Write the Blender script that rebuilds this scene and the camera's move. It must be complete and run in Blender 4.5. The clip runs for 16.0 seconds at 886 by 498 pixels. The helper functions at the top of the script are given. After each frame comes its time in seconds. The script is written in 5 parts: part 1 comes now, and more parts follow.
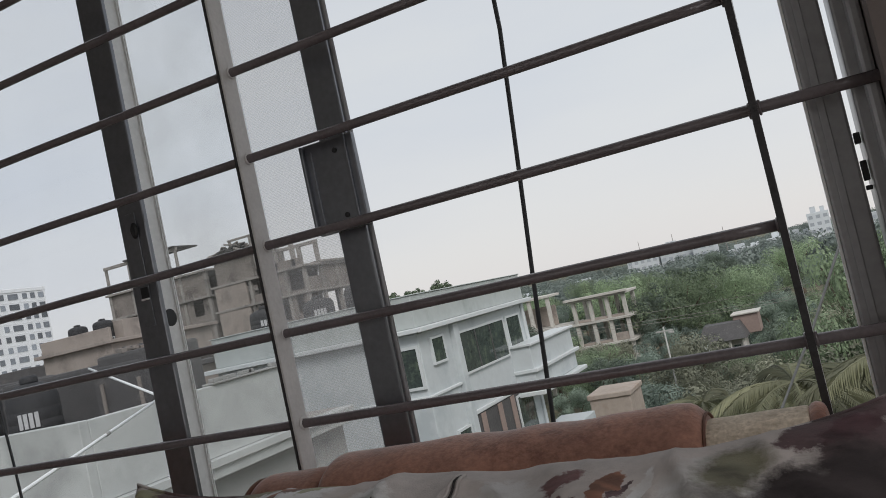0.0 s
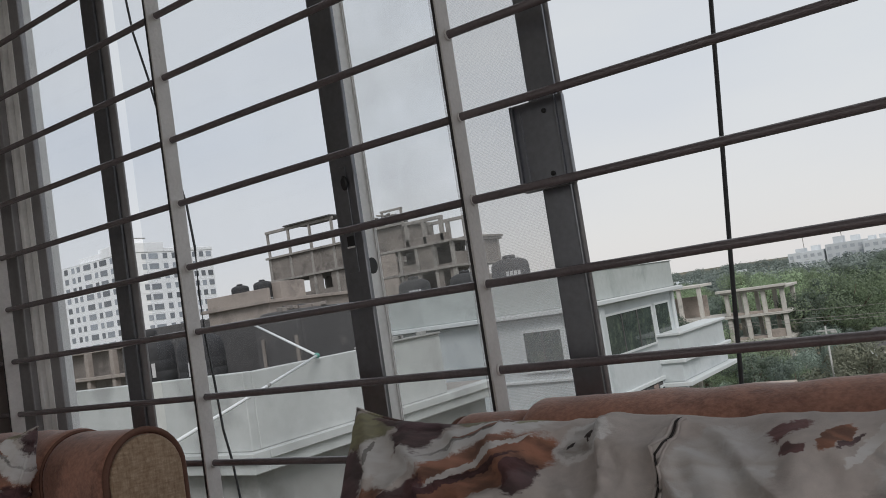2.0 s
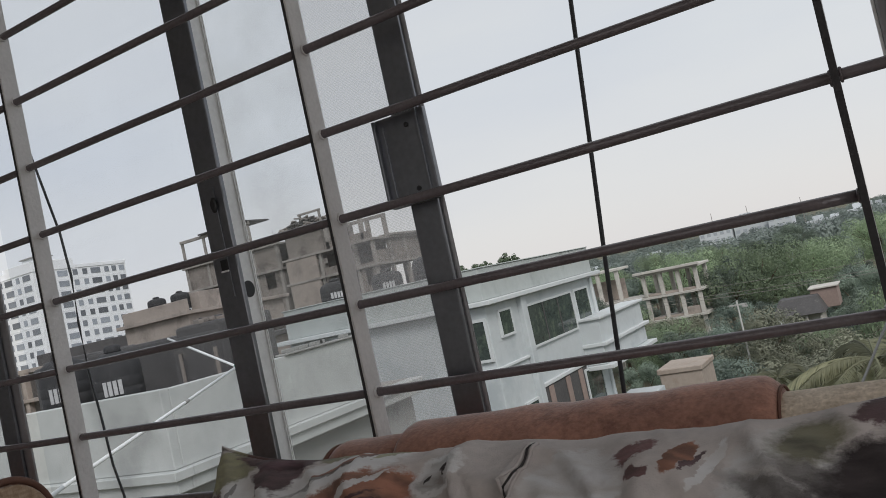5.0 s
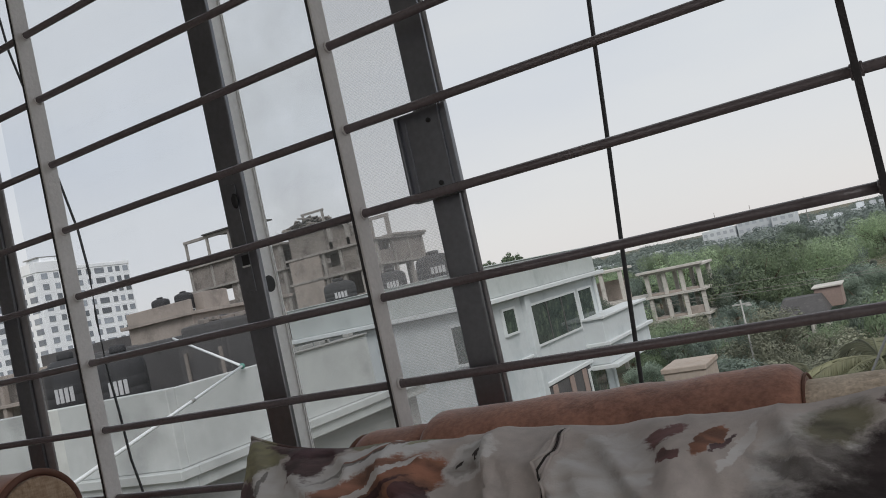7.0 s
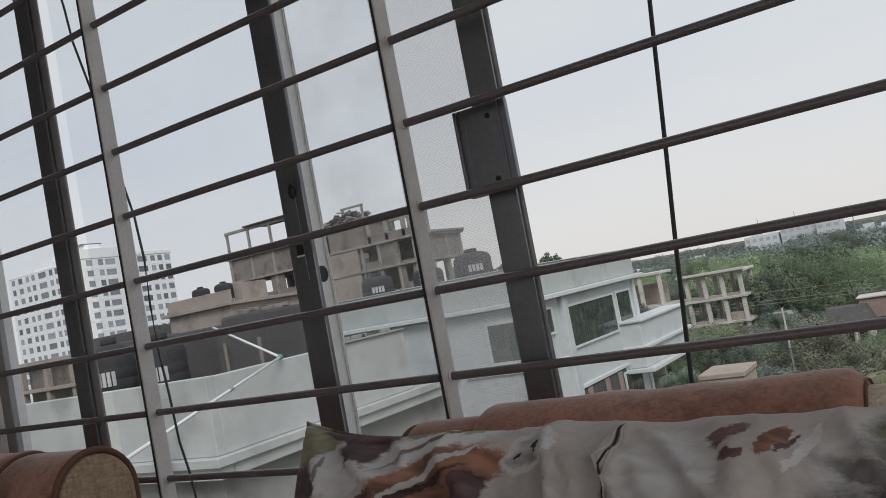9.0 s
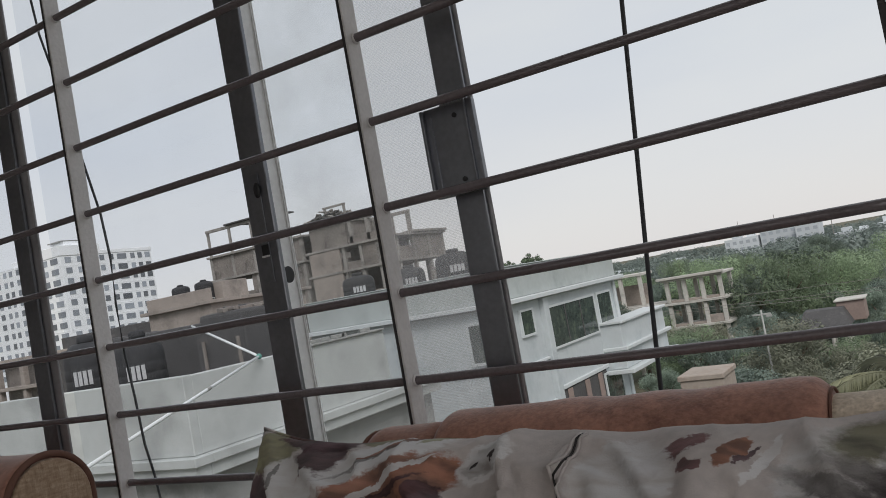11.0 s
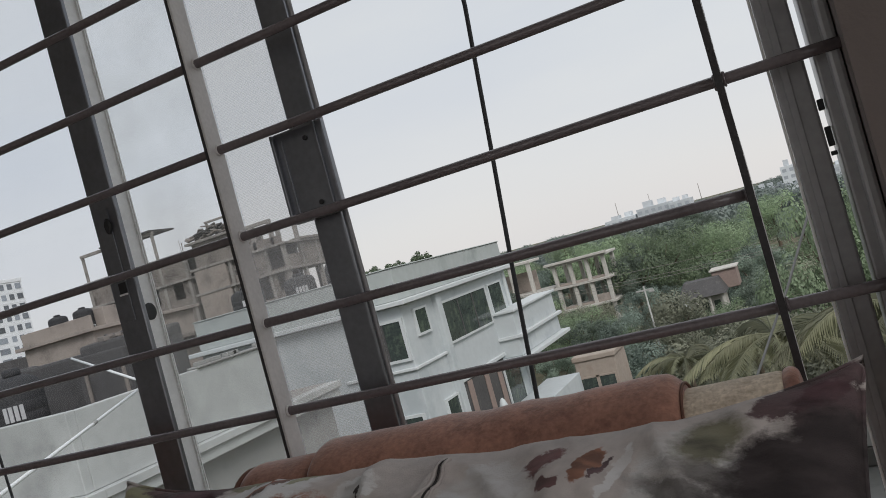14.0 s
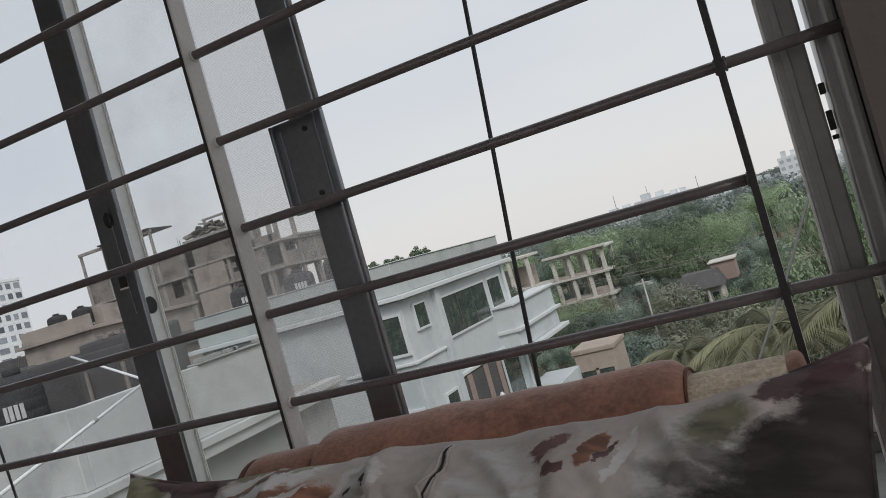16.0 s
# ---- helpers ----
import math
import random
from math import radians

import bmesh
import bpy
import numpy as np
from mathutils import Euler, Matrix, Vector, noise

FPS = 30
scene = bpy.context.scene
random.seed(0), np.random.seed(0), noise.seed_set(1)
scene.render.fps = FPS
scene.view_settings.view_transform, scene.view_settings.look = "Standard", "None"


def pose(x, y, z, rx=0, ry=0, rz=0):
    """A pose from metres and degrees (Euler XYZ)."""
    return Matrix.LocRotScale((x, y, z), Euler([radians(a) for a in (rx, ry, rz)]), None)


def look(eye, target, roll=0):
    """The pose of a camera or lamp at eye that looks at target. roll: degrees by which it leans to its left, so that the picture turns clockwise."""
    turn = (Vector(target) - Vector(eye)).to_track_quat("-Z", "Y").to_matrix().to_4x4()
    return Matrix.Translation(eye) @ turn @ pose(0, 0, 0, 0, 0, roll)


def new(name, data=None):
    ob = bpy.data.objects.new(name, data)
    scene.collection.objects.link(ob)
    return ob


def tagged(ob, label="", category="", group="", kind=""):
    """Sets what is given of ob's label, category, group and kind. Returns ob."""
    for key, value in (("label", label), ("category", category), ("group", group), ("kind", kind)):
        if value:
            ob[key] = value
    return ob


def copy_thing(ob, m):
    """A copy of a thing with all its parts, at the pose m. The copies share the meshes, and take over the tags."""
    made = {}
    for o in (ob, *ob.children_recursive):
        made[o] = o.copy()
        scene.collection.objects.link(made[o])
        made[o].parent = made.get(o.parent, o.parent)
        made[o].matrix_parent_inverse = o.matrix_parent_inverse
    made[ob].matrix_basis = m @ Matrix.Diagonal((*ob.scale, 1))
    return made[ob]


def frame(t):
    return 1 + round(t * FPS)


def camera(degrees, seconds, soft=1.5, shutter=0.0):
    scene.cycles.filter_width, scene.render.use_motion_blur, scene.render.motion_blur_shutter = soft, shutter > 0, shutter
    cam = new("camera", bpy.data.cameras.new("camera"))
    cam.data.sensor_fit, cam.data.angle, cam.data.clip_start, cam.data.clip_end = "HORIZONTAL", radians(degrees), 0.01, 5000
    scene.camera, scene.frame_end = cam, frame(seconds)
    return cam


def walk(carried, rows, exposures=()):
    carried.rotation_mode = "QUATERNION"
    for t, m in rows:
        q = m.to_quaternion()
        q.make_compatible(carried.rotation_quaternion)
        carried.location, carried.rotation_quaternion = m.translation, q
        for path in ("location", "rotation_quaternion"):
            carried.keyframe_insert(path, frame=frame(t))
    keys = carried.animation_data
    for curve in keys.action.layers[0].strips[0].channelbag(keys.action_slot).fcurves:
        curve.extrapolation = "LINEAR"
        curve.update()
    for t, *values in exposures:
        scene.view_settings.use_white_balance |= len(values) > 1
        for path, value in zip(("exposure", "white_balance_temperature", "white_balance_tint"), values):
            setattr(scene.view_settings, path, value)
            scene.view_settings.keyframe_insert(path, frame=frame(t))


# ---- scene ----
cam = camera(56.4, 16.0, soft=0.9)
PATH = [
    (0, (0.296, -0.942, 1.075), (-0.534, 0.873, 1.193), -12.5),
    (0.5, (0.265, -0.983, 1.067), (-0.652, 0.79, 1.201), -12.0),
    (1, (0.258, -1.003, 1.061), (-0.779, 0.702, 1.198), -10.2),
    (1.5, (0.251, -1.016, 1.058), (-0.856, 0.645, 1.186), -9.2),
    (2, (0.246, -1.021, 1.056), (-0.894, 0.617, 1.188), -8.7),
    (2.5, (0.254, -1.014, 1.061), (-0.887, 0.623, 1.193), -8.6),
    (3, (0.267, -0.984, 1.065), (-0.85, 0.67, 1.19), -8.8),
    (3.5, (0.287, -0.964, 1.072), (-0.777, 0.726, 1.185), -10.6),
    (4, (0.295, -0.957, 1.073), (-0.725, 0.761, 1.173), -11.7),
    (4.2, (0.297, -0.955, 1.074), (-0.712, 0.77, 1.17), -11.9),
    (6.5, (0.295, -0.965, 1.075), (-0.681, 0.779, 1.162), -12.6),
    (7, (0.281, -0.984, 1.071), (-0.71, 0.751, 1.162), -12.5),
    (7.5, (0.27, -0.998, 1.07), (-0.753, 0.718, 1.167), -12.1),
    (8, (0.264, -1.007, 1.072), (-0.79, 0.69, 1.175), -11.3),
    (10.5, (0.267, -0.988, 1.068), (-0.793, 0.705, 1.17), -10.2),
    (11, (0.272, -0.973, 1.07), (-0.76, 0.737, 1.166), -10.3),
    (11.5, (0.285, -0.967, 1.076), (-0.688, 0.778, 1.157), -10.9),
    (12, (0.293, -0.966, 1.077), (-0.643, 0.801, 1.147), -11.3),
    (12.5, (0.296, -0.964, 1.078), (-0.591, 0.827, 1.135), -11.4),
    (13, (0.302, -0.957, 1.078), (-0.553, 0.851, 1.125), -11.6),
    (13.5, (0.305, -0.948, 1.077), (-0.518, 0.875, 1.118), -11.9),
    (14, (0.306, -0.945, 1.089), (-0.497, 0.886, 1.125), -15.4),
    (14.5, (0.305, -0.948, 1.087), (-0.498, 0.884, 1.123), -16.0),
    (15, (0.302, -0.95, 1.086), (-0.5, 0.882, 1.122), -16.0),
    (15.5, (0.302, -0.949, 1.085), (-0.499, 0.884, 1.118), -16.0),
    (16, (0.3, -0.945, 1.083), (-0.503, 0.887, 1.106), -16.0),
]
walk(cam, [(t, look(eye, target, roll)) for t, eye, target, roll in PATH], [(0, 0.04, 6500, 12), (16, 0.04, 6500, 12)])

# ---- world, sun, exposure ----
world = bpy.data.worlds.new("overcast_sky")
scene.world = world
world.use_nodes = True
wn, wl = world.node_tree.nodes, world.node_tree.links
wn.clear()
w_out = wn.new("ShaderNodeOutputWorld")
w_bg = wn.new("ShaderNodeBackground")
w_tc = wn.new("ShaderNodeTexCoord")
w_map = wn.new("ShaderNodeMapping")
w_map.inputs["Scale"].default_value = (1.0, 1.0, 4.0)
w_noise = wn.new("ShaderNodeTexNoise")
w_noise.inputs["Scale"].default_value = 2.2
w_noise.inputs["Detail"].default_value = 5
w_noise.inputs["Roughness"].default_value = 0.5
w_ramp = wn.new("ShaderNodeValToRGB")
w_ramp.color_ramp.elements[0].position, w_ramp.color_ramp.elements[0].color = 0.32, (0.575, 0.61, 0.64, 1)
w_ramp.color_ramp.elements[1].position, w_ramp.color_ramp.elements[1].color = 0.68, (0.63, 0.655, 0.655, 1)
w_sep = wn.new("ShaderNodeSeparateXYZ")
w_hor = wn.new("ShaderNodeMapRange")
w_hor.inputs["From Min"].default_value, w_hor.inputs["From Max"].default_value = 0.0, 0.22
w_hor.inputs["To Min"].default_value, w_hor.inputs["To Max"].default_value = 0.75, 0.0
w_mix = wn.new("ShaderNodeMixRGB")
w_mix.inputs[2].default_value = (0.685, 0.67, 0.655, 1)
w_sky = wn.new("ShaderNodeTexSky")
w_sky.sky_type, w_sky.sun_disc = "NISHITA", False
w_sky.sun_elevation, w_sky.sun_rotation = radians(42), radians(55)
w_skys = wn.new("ShaderNodeMixRGB")
w_skys.blend_type = "ADD"
w_skys.inputs[0].default_value = 0.012
wl.new(w_tc.outputs["Generated"], w_map.inputs["Vector"])
wl.new(w_map.outputs["Vector"], w_noise.inputs["Vector"])
wl.new(w_noise.outputs["Fac"], w_ramp.inputs["Fac"])
wl.new(w_tc.outputs["Generated"], w_sep.inputs["Vector"])
wl.new(w_sep.outputs["Z"], w_hor.inputs["Value"])
wl.new(w_hor.outputs["Result"], w_mix.inputs[0])
wl.new(w_ramp.outputs["Color"], w_mix.inputs[1])
wl.new(w_mix.outputs["Color"], w_skys.inputs[1])
wl.new(w_sky.outputs["Color"], w_skys.inputs[2])
wl.new(w_skys.outputs["Color"], w_bg.inputs["Color"])
wl.new(w_bg.outputs["Background"], w_out.inputs["Surface"])
w_bg.inputs["Strength"].default_value = 1.0

sun = new("sun", bpy.data.lights.new("sun", "SUN"))
sun.data.energy, sun.data.angle, sun.data.color = 1.75, radians(25), (1.0, 0.98, 0.95)
sun.matrix_world = look((30, -25, 40), (0, 10, 0))
# added fill lamps in two assumed, unseen openings: south wall behind, east side wall
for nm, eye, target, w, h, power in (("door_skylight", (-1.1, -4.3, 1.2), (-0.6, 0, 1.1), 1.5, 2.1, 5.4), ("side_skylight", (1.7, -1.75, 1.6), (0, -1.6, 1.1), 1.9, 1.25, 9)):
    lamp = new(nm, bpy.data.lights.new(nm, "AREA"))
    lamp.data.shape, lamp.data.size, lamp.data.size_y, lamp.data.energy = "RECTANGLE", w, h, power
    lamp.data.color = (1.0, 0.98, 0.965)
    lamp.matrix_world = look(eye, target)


# ---- materials ----
def mat(name, color, rough=0.7, metal=0.0, vary=0.15, scale=6.0, bump=0.0, bscale=40.0, spots=None, sheen=0.0, tint=None, random_obj=0.0):
    """A procedural surface: base colour with variation at two scales, spots for stains and painted reflections, relief.
    """
    m = bpy.data.materials.new(name)
    m.use_nodes = True
    n, l = m.node_tree.nodes, m.node_tree.links
    b = n["Principled BSDF"]
    b.inputs["Roughness"].default_value = rough
    b.inputs["Metallic"].default_value = metal
    tc = n.new("ShaderNodeTexCoord")
    big = n.new("ShaderNodeTexNoise")
    big.inputs["Scale"].default_value, big.inputs["Detail"].default_value = scale, 6
    fine = n.new("ShaderNodeTexNoise")
    fine.inputs["Scale"].default_value, fine.inputs["Detail"].default_value = scale * 9, 4
    add = n.new("ShaderNodeMath")
    add.operation = "ADD"
    l.new(tc.outputs["Object"], big.inputs["Vector"])
    l.new(tc.outputs["Object"], fine.inputs["Vector"])
    l.new(big.outputs["Fac"], add.inputs[0])
    l.new(fine.outputs["Fac"], add.inputs[1])
    mr = n.new("ShaderNodeMapRange")
    mr.inputs["From Min"].default_value, mr.inputs["From Max"].default_value = 0.6, 1.4
    l.new(add.outputs[0], mr.inputs["Value"])
    mix = n.new("ShaderNodeMixRGB")
    c = Vector(color)
    d = Vector(tint) if tint else c
    mix.inputs[1].default_value = (*(c * (1 - vary)), 1)
    mix.inputs[2].default_value = (*[min(1, v * (1 + vary)) for v in d], 1)
    l.new(mr.outputs["Result"], mix.inputs[0])
    last = mix.outputs["Color"]
    if spots:
        st = n.new("ShaderNodeTexNoise")
        st.inputs["Scale"].default_value, st.inputs["Detail"].default_value, st.inputs["Roughness"].default_value = spots[1], 8, 0.65
        l.new(tc.outputs["Object"], st.inputs["Vector"])
        sr = n.new("ShaderNodeMapRange")
        sr.inputs["From Min"].default_value, sr.inputs["From Max"].default_value = spots[2], spots[2] + 0.15
        l.new(st.outputs["Fac"], sr.inputs["Value"])
        m2 = n.new("ShaderNodeMixRGB")
        m2.inputs[2].default_value = (*spots[0], 1)
        l.new(sr.outputs["Result"], m2.inputs[0])
        l.new(last, m2.inputs[1])
        last = m2.outputs["Color"]
    if random_obj:
        oi = n.new("ShaderNodeObjectInfo")
        hs = n.new("ShaderNodeHueSaturation")
        vr = n.new("ShaderNodeMapRange")
        vr.inputs["To Min"].default_value, vr.inputs["To Max"].default_value = 1 - random_obj, 1 + random_obj
        l.new(oi.outputs["Random"], vr.inputs["Value"])
        l.new(vr.outputs["Result"], hs.inputs["Value"])
        l.new(last, hs.inputs["Color"])
        last = hs.outputs["Color"]
    l.new(last, b.inputs["Base Color"])
    if bump:
        bn = n.new("ShaderNodeTexNoise")
        bn.inputs["Scale"].default_value, bn.inputs["Detail"].default_value = bscale, 5
        l.new(tc.outputs["Object"], bn.inputs["Vector"])
        bp = n.new("ShaderNodeBump")
        bp.inputs["Strength"].default_value, bp.inputs["Distance"].default_value = bump, 0.01
        l.new(bn.outputs["Fac"], bp.inputs["Height"])
        l.new(bp.outputs["Normal"], b.inputs["Normal"])
    if sheen:
        b.inputs["Sheen Weight"].default_value = sheen
        b.inputs["Sheen Roughness"].default_value = 0.4
    return m


def glass_mat(name, tint, gloss=0.05, dirt=0.0):
    m = bpy.data.materials.new(name)
    m.use_nodes = True
    n, l = m.node_tree.nodes, m.node_tree.links
    n.clear()
    out = n.new("ShaderNodeOutputMaterial")
    tr = n.new("ShaderNodeBsdfTransparent")
    tr.inputs["Color"].default_value = (*tint, 1)
    gl = n.new("ShaderNodeBsdfGlossy")
    gl.inputs["Roughness"].default_value = 0.02
    lw = n.new("ShaderNodeLayerWeight")
    lw.inputs["Blend"].default_value = 0.5
    pw = n.new("ShaderNodeMath")
    pw.operation = "POWER"
    pw.inputs[1].default_value = 4.0
    l.new(lw.outputs["Facing"], pw.inputs[0])
    fr = n.new("ShaderNodeMath")
    fr.operation = "MULTIPLY_ADD"
    fr.inputs[1].default_value, fr.inputs[2].default_value = 0.3, 0.01
    l.new(pw.outputs[0], fr.inputs[0])
    mx = n.new("ShaderNodeMixShader")
    l.new(fr.outputs[0], mx.inputs[0])
    l.new(tr.outputs[0], mx.inputs[1])
    l.new(gl.outputs[0], mx.inputs[2])
    last = mx.outputs[0]
    if dirt:
        df = n.new("ShaderNodeBsdfDiffuse")
        df.inputs["Color"].default_value = (0.6, 0.6, 0.58, 1)
        tl = n.new("ShaderNodeBsdfTranslucent")
        tl.inputs["Color"].default_value = (0.6, 0.6, 0.58, 1)
        dd = n.new("ShaderNodeMixShader")
        l.new(df.outputs[0], dd.inputs[1])
        l.new(tl.outputs[0], dd.inputs[2])
        tc = n.new("ShaderNodeTexCoord")
        a = n.new("ShaderNodeTexNoise")
        a.inputs["Scale"].default_value, a.inputs["Detail"].default_value = 7, 8
        l.new(tc.outputs["Object"], a.inputs["Vector"])
        mr = n.new("ShaderNodeMapRange")
        mr.inputs["From Min"].default_value, mr.inputs["From Max"].default_value = 0.35, 0.75
        mr.inputs["To Min"].default_value, mr.inputs["To Max"].default_value = dirt * 0.25, dirt
        l.new(a.outputs["Fac"], mr.inputs["Value"])
        mx2 = n.new("ShaderNodeMixShader")
        l.new(mr.outputs["Result"], mx2.inputs[0])
        l.new(last, mx2.inputs[1])
        l.new(dd.outputs[0], mx2.inputs[2])
        last = mx2.outputs[0]
    l.new(last, out.inputs["Surface"])
    return m


def screen_mat():
    """Fine woven fly screen: grey threads with clear holes between."""
    m = bpy.data.materials.new("fly_screen_mesh")
    m.use_nodes = True
    n, l = m.node_tree.nodes, m.node_tree.links
    n.clear()
    out = n.new("ShaderNodeOutputMaterial")
    tr = n.new("ShaderNodeBsdfTransparent")
    df = n.new("ShaderNodeBsdfDiffuse")
    df.inputs["Color"].default_value = (0.5, 0.5, 0.505, 1)
    tl = n.new("ShaderNodeBsdfTranslucent")
    tl.inputs["Color"].default_value = (0.7, 0.69, 0.7, 1)
    both = n.new("ShaderNodeMixShader")
    l.new(df.outputs[0], both.inputs[1])
    l.new(tl.outputs[0], both.inputs[2])
    tc = n.new("ShaderNodeTexCoord")
    sep = n.new("ShaderNodeSeparateXYZ")
    l.new(tc.outputs["Object"], sep.inputs[0])
    waves = []
    for axis in ("X", "Z"):
        mul = n.new("ShaderNodeMath")
        mul.operation = "MULTIPLY"
        mul.inputs[1].default_value = 2 * math.pi / 0.0022
        l.new(sep.outputs[axis], mul.inputs[0])
        sn = n.new("ShaderNodeMath")
        sn.operation = "SINE"
        l.new(mul.outputs[0], sn.inputs[0])
        gt = n.new("ShaderNodeMapRange")
        gt.inputs["From Min"].default_value, gt.inputs["From Max"].default_value = 0.3, 0.9
        gt.inputs["To Min"].default_value, gt.inputs["To Max"].default_value = 0.19, 0.31
        l.new(sn.outputs[0], gt.inputs["Value"])
        waves.append(gt)
    mx = n.new("ShaderNodeMath")
    mx.operation = "MAXIMUM"
    l.new(waves[0].outputs[0], mx.inputs[0])
    l.new(waves[1].outputs[0], mx.inputs[1])
    ms = n.new("ShaderNodeMixShader")
    l.new(mx.outputs[0], ms.inputs[0])
    l.new(tr.outputs[0], ms.inputs[1])
    l.new(both.outputs[0], ms.inputs[2])
    l.new(ms.outputs[0], out.inputs["Surface"])
    return m


def leaf_mat(name, a, b, scale=0.6):
    m = bpy.data.materials.new(name)
    m.use_nodes = True
    n, l = m.node_tree.nodes, m.node_tree.links
    p = n["Principled BSDF"]
    p.inputs["Roughness"].default_value = 0.6
    geo = n.new("ShaderNodeNewGeometry")
    tc = n.new("ShaderNodeTexCoord")
    no = n.new("ShaderNodeTexNoise")
    no.inputs["Scale"].default_value, no.inputs["Detail"].default_value = scale, 3
    l.new(tc.outputs["Object"], no.inputs["Vector"])
    av = n.new("ShaderNodeMath")
    av.operation = "MULTIPLY_ADD"
    av.inputs[1].default_value = 0.35
    l.new(geo.outputs["Random Per Island"], av.inputs[0])
    half = n.new("ShaderNodeMapRange")
    half.inputs["From Min"].default_value, half.inputs["From Max"].default_value = 0.36, 0.64
    half.inputs["To Max"].default_value = 0.7
    l.new(no.outputs["Fac"], half.inputs["Value"])
    l.new(half.outputs["Result"], av.inputs[2])
    oi = n.new("ShaderNodeObjectInfo")
    mx = n.new("ShaderNodeMixRGB")
    mx.inputs[1].default_value, mx.inputs[2].default_value = (*a, 1), (*b, 1)
    l.new(av.outputs[0], mx.inputs[0])
    hs = n.new("ShaderNodeHueSaturation")
    vr = n.new("ShaderNodeMapRange")
    vr.inputs["To Min"].default_value, vr.inputs["To Max"].default_value = 0.6, 1.5
    l.new(oi.outputs["Random"], vr.inputs["Value"])
    l.new(vr.outputs["Result"], hs.inputs["Value"])
    l.new(mx.outputs[0], hs.inputs["Color"])
    l.new(hs.outputs[0], p.inputs["Base Color"])
    out = n["Material Output"]
    tl = n.new("ShaderNodeBsdfTranslucent")
    l.new(hs.outputs[0], tl.inputs["Color"])
    ms = n.new("ShaderNodeMixShader")
    ms.inputs[0].default_value = 0.35
    l.new(p.outputs[0], ms.inputs[1])
    l.new(tl.outputs[0], ms.inputs[2])
    l.new(ms.outputs[0], out.inputs["Surface"])
    return m


def weave_mat(name, a, b, pitch=0.0036):
    """Coarse linen upholstery: uneven threads crossing both ways."""
    m = mat(name, a, 0.9, vary=0.12, scale=14, sheen=0.2)
    n, l = m.node_tree.nodes, m.node_tree.links
    p = n["Principled BSDF"]
    src = p.inputs["Base Color"].links[0].from_socket
    tc = n.new("ShaderNodeTexCoord")
    across, along = 0.9 / pitch, 0.24 / pitch
    facs = []
    for sc in ((along, along, across), (across, across, along)):
        mp = n.new("ShaderNodeMapping")
        mp.inputs["Scale"].default_value = sc
        l.new(tc.outputs["Object"], mp.inputs["Vector"])
        no = n.new("ShaderNodeTexNoise")
        no.inputs["Scale"].default_value, no.inputs["Detail"].default_value = 1.0, 3
        l.new(mp.outputs[0], no.inputs["Vector"])
        facs.append(no)
    m1 = n.new("ShaderNodeMath")
    m1.operation = "MULTIPLY"
    l.new(facs[0].outputs["Fac"], m1.inputs[0])
    l.new(facs[1].outputs["Fac"], m1.inputs[1])
    m3 = n.new("ShaderNodeMapRange")
    m3.inputs["From Min"].default_value, m3.inputs["From Max"].default_value = 0.10, 0.40
    l.new(m1.outputs[0], m3.inputs["Value"])
    mx = n.new("ShaderNodeMixRGB")
    mx.inputs[2].default_value = (*b, 1)
    l.new(m3.outputs[0], mx.inputs[0])
    l.new(src, mx.inputs[1])
    l.new(mx.outputs[0], p.inputs["Base Color"])
    bp = n.new("ShaderNodeBump")
    bp.inputs["Strength"].default_value, bp.inputs["Distance"].default_value = 0.5, 0.002
    l.new(m3.outputs[0], bp.inputs["Height"])
    l.new(bp.outputs["Normal"], p.inputs["Normal"])
    return m


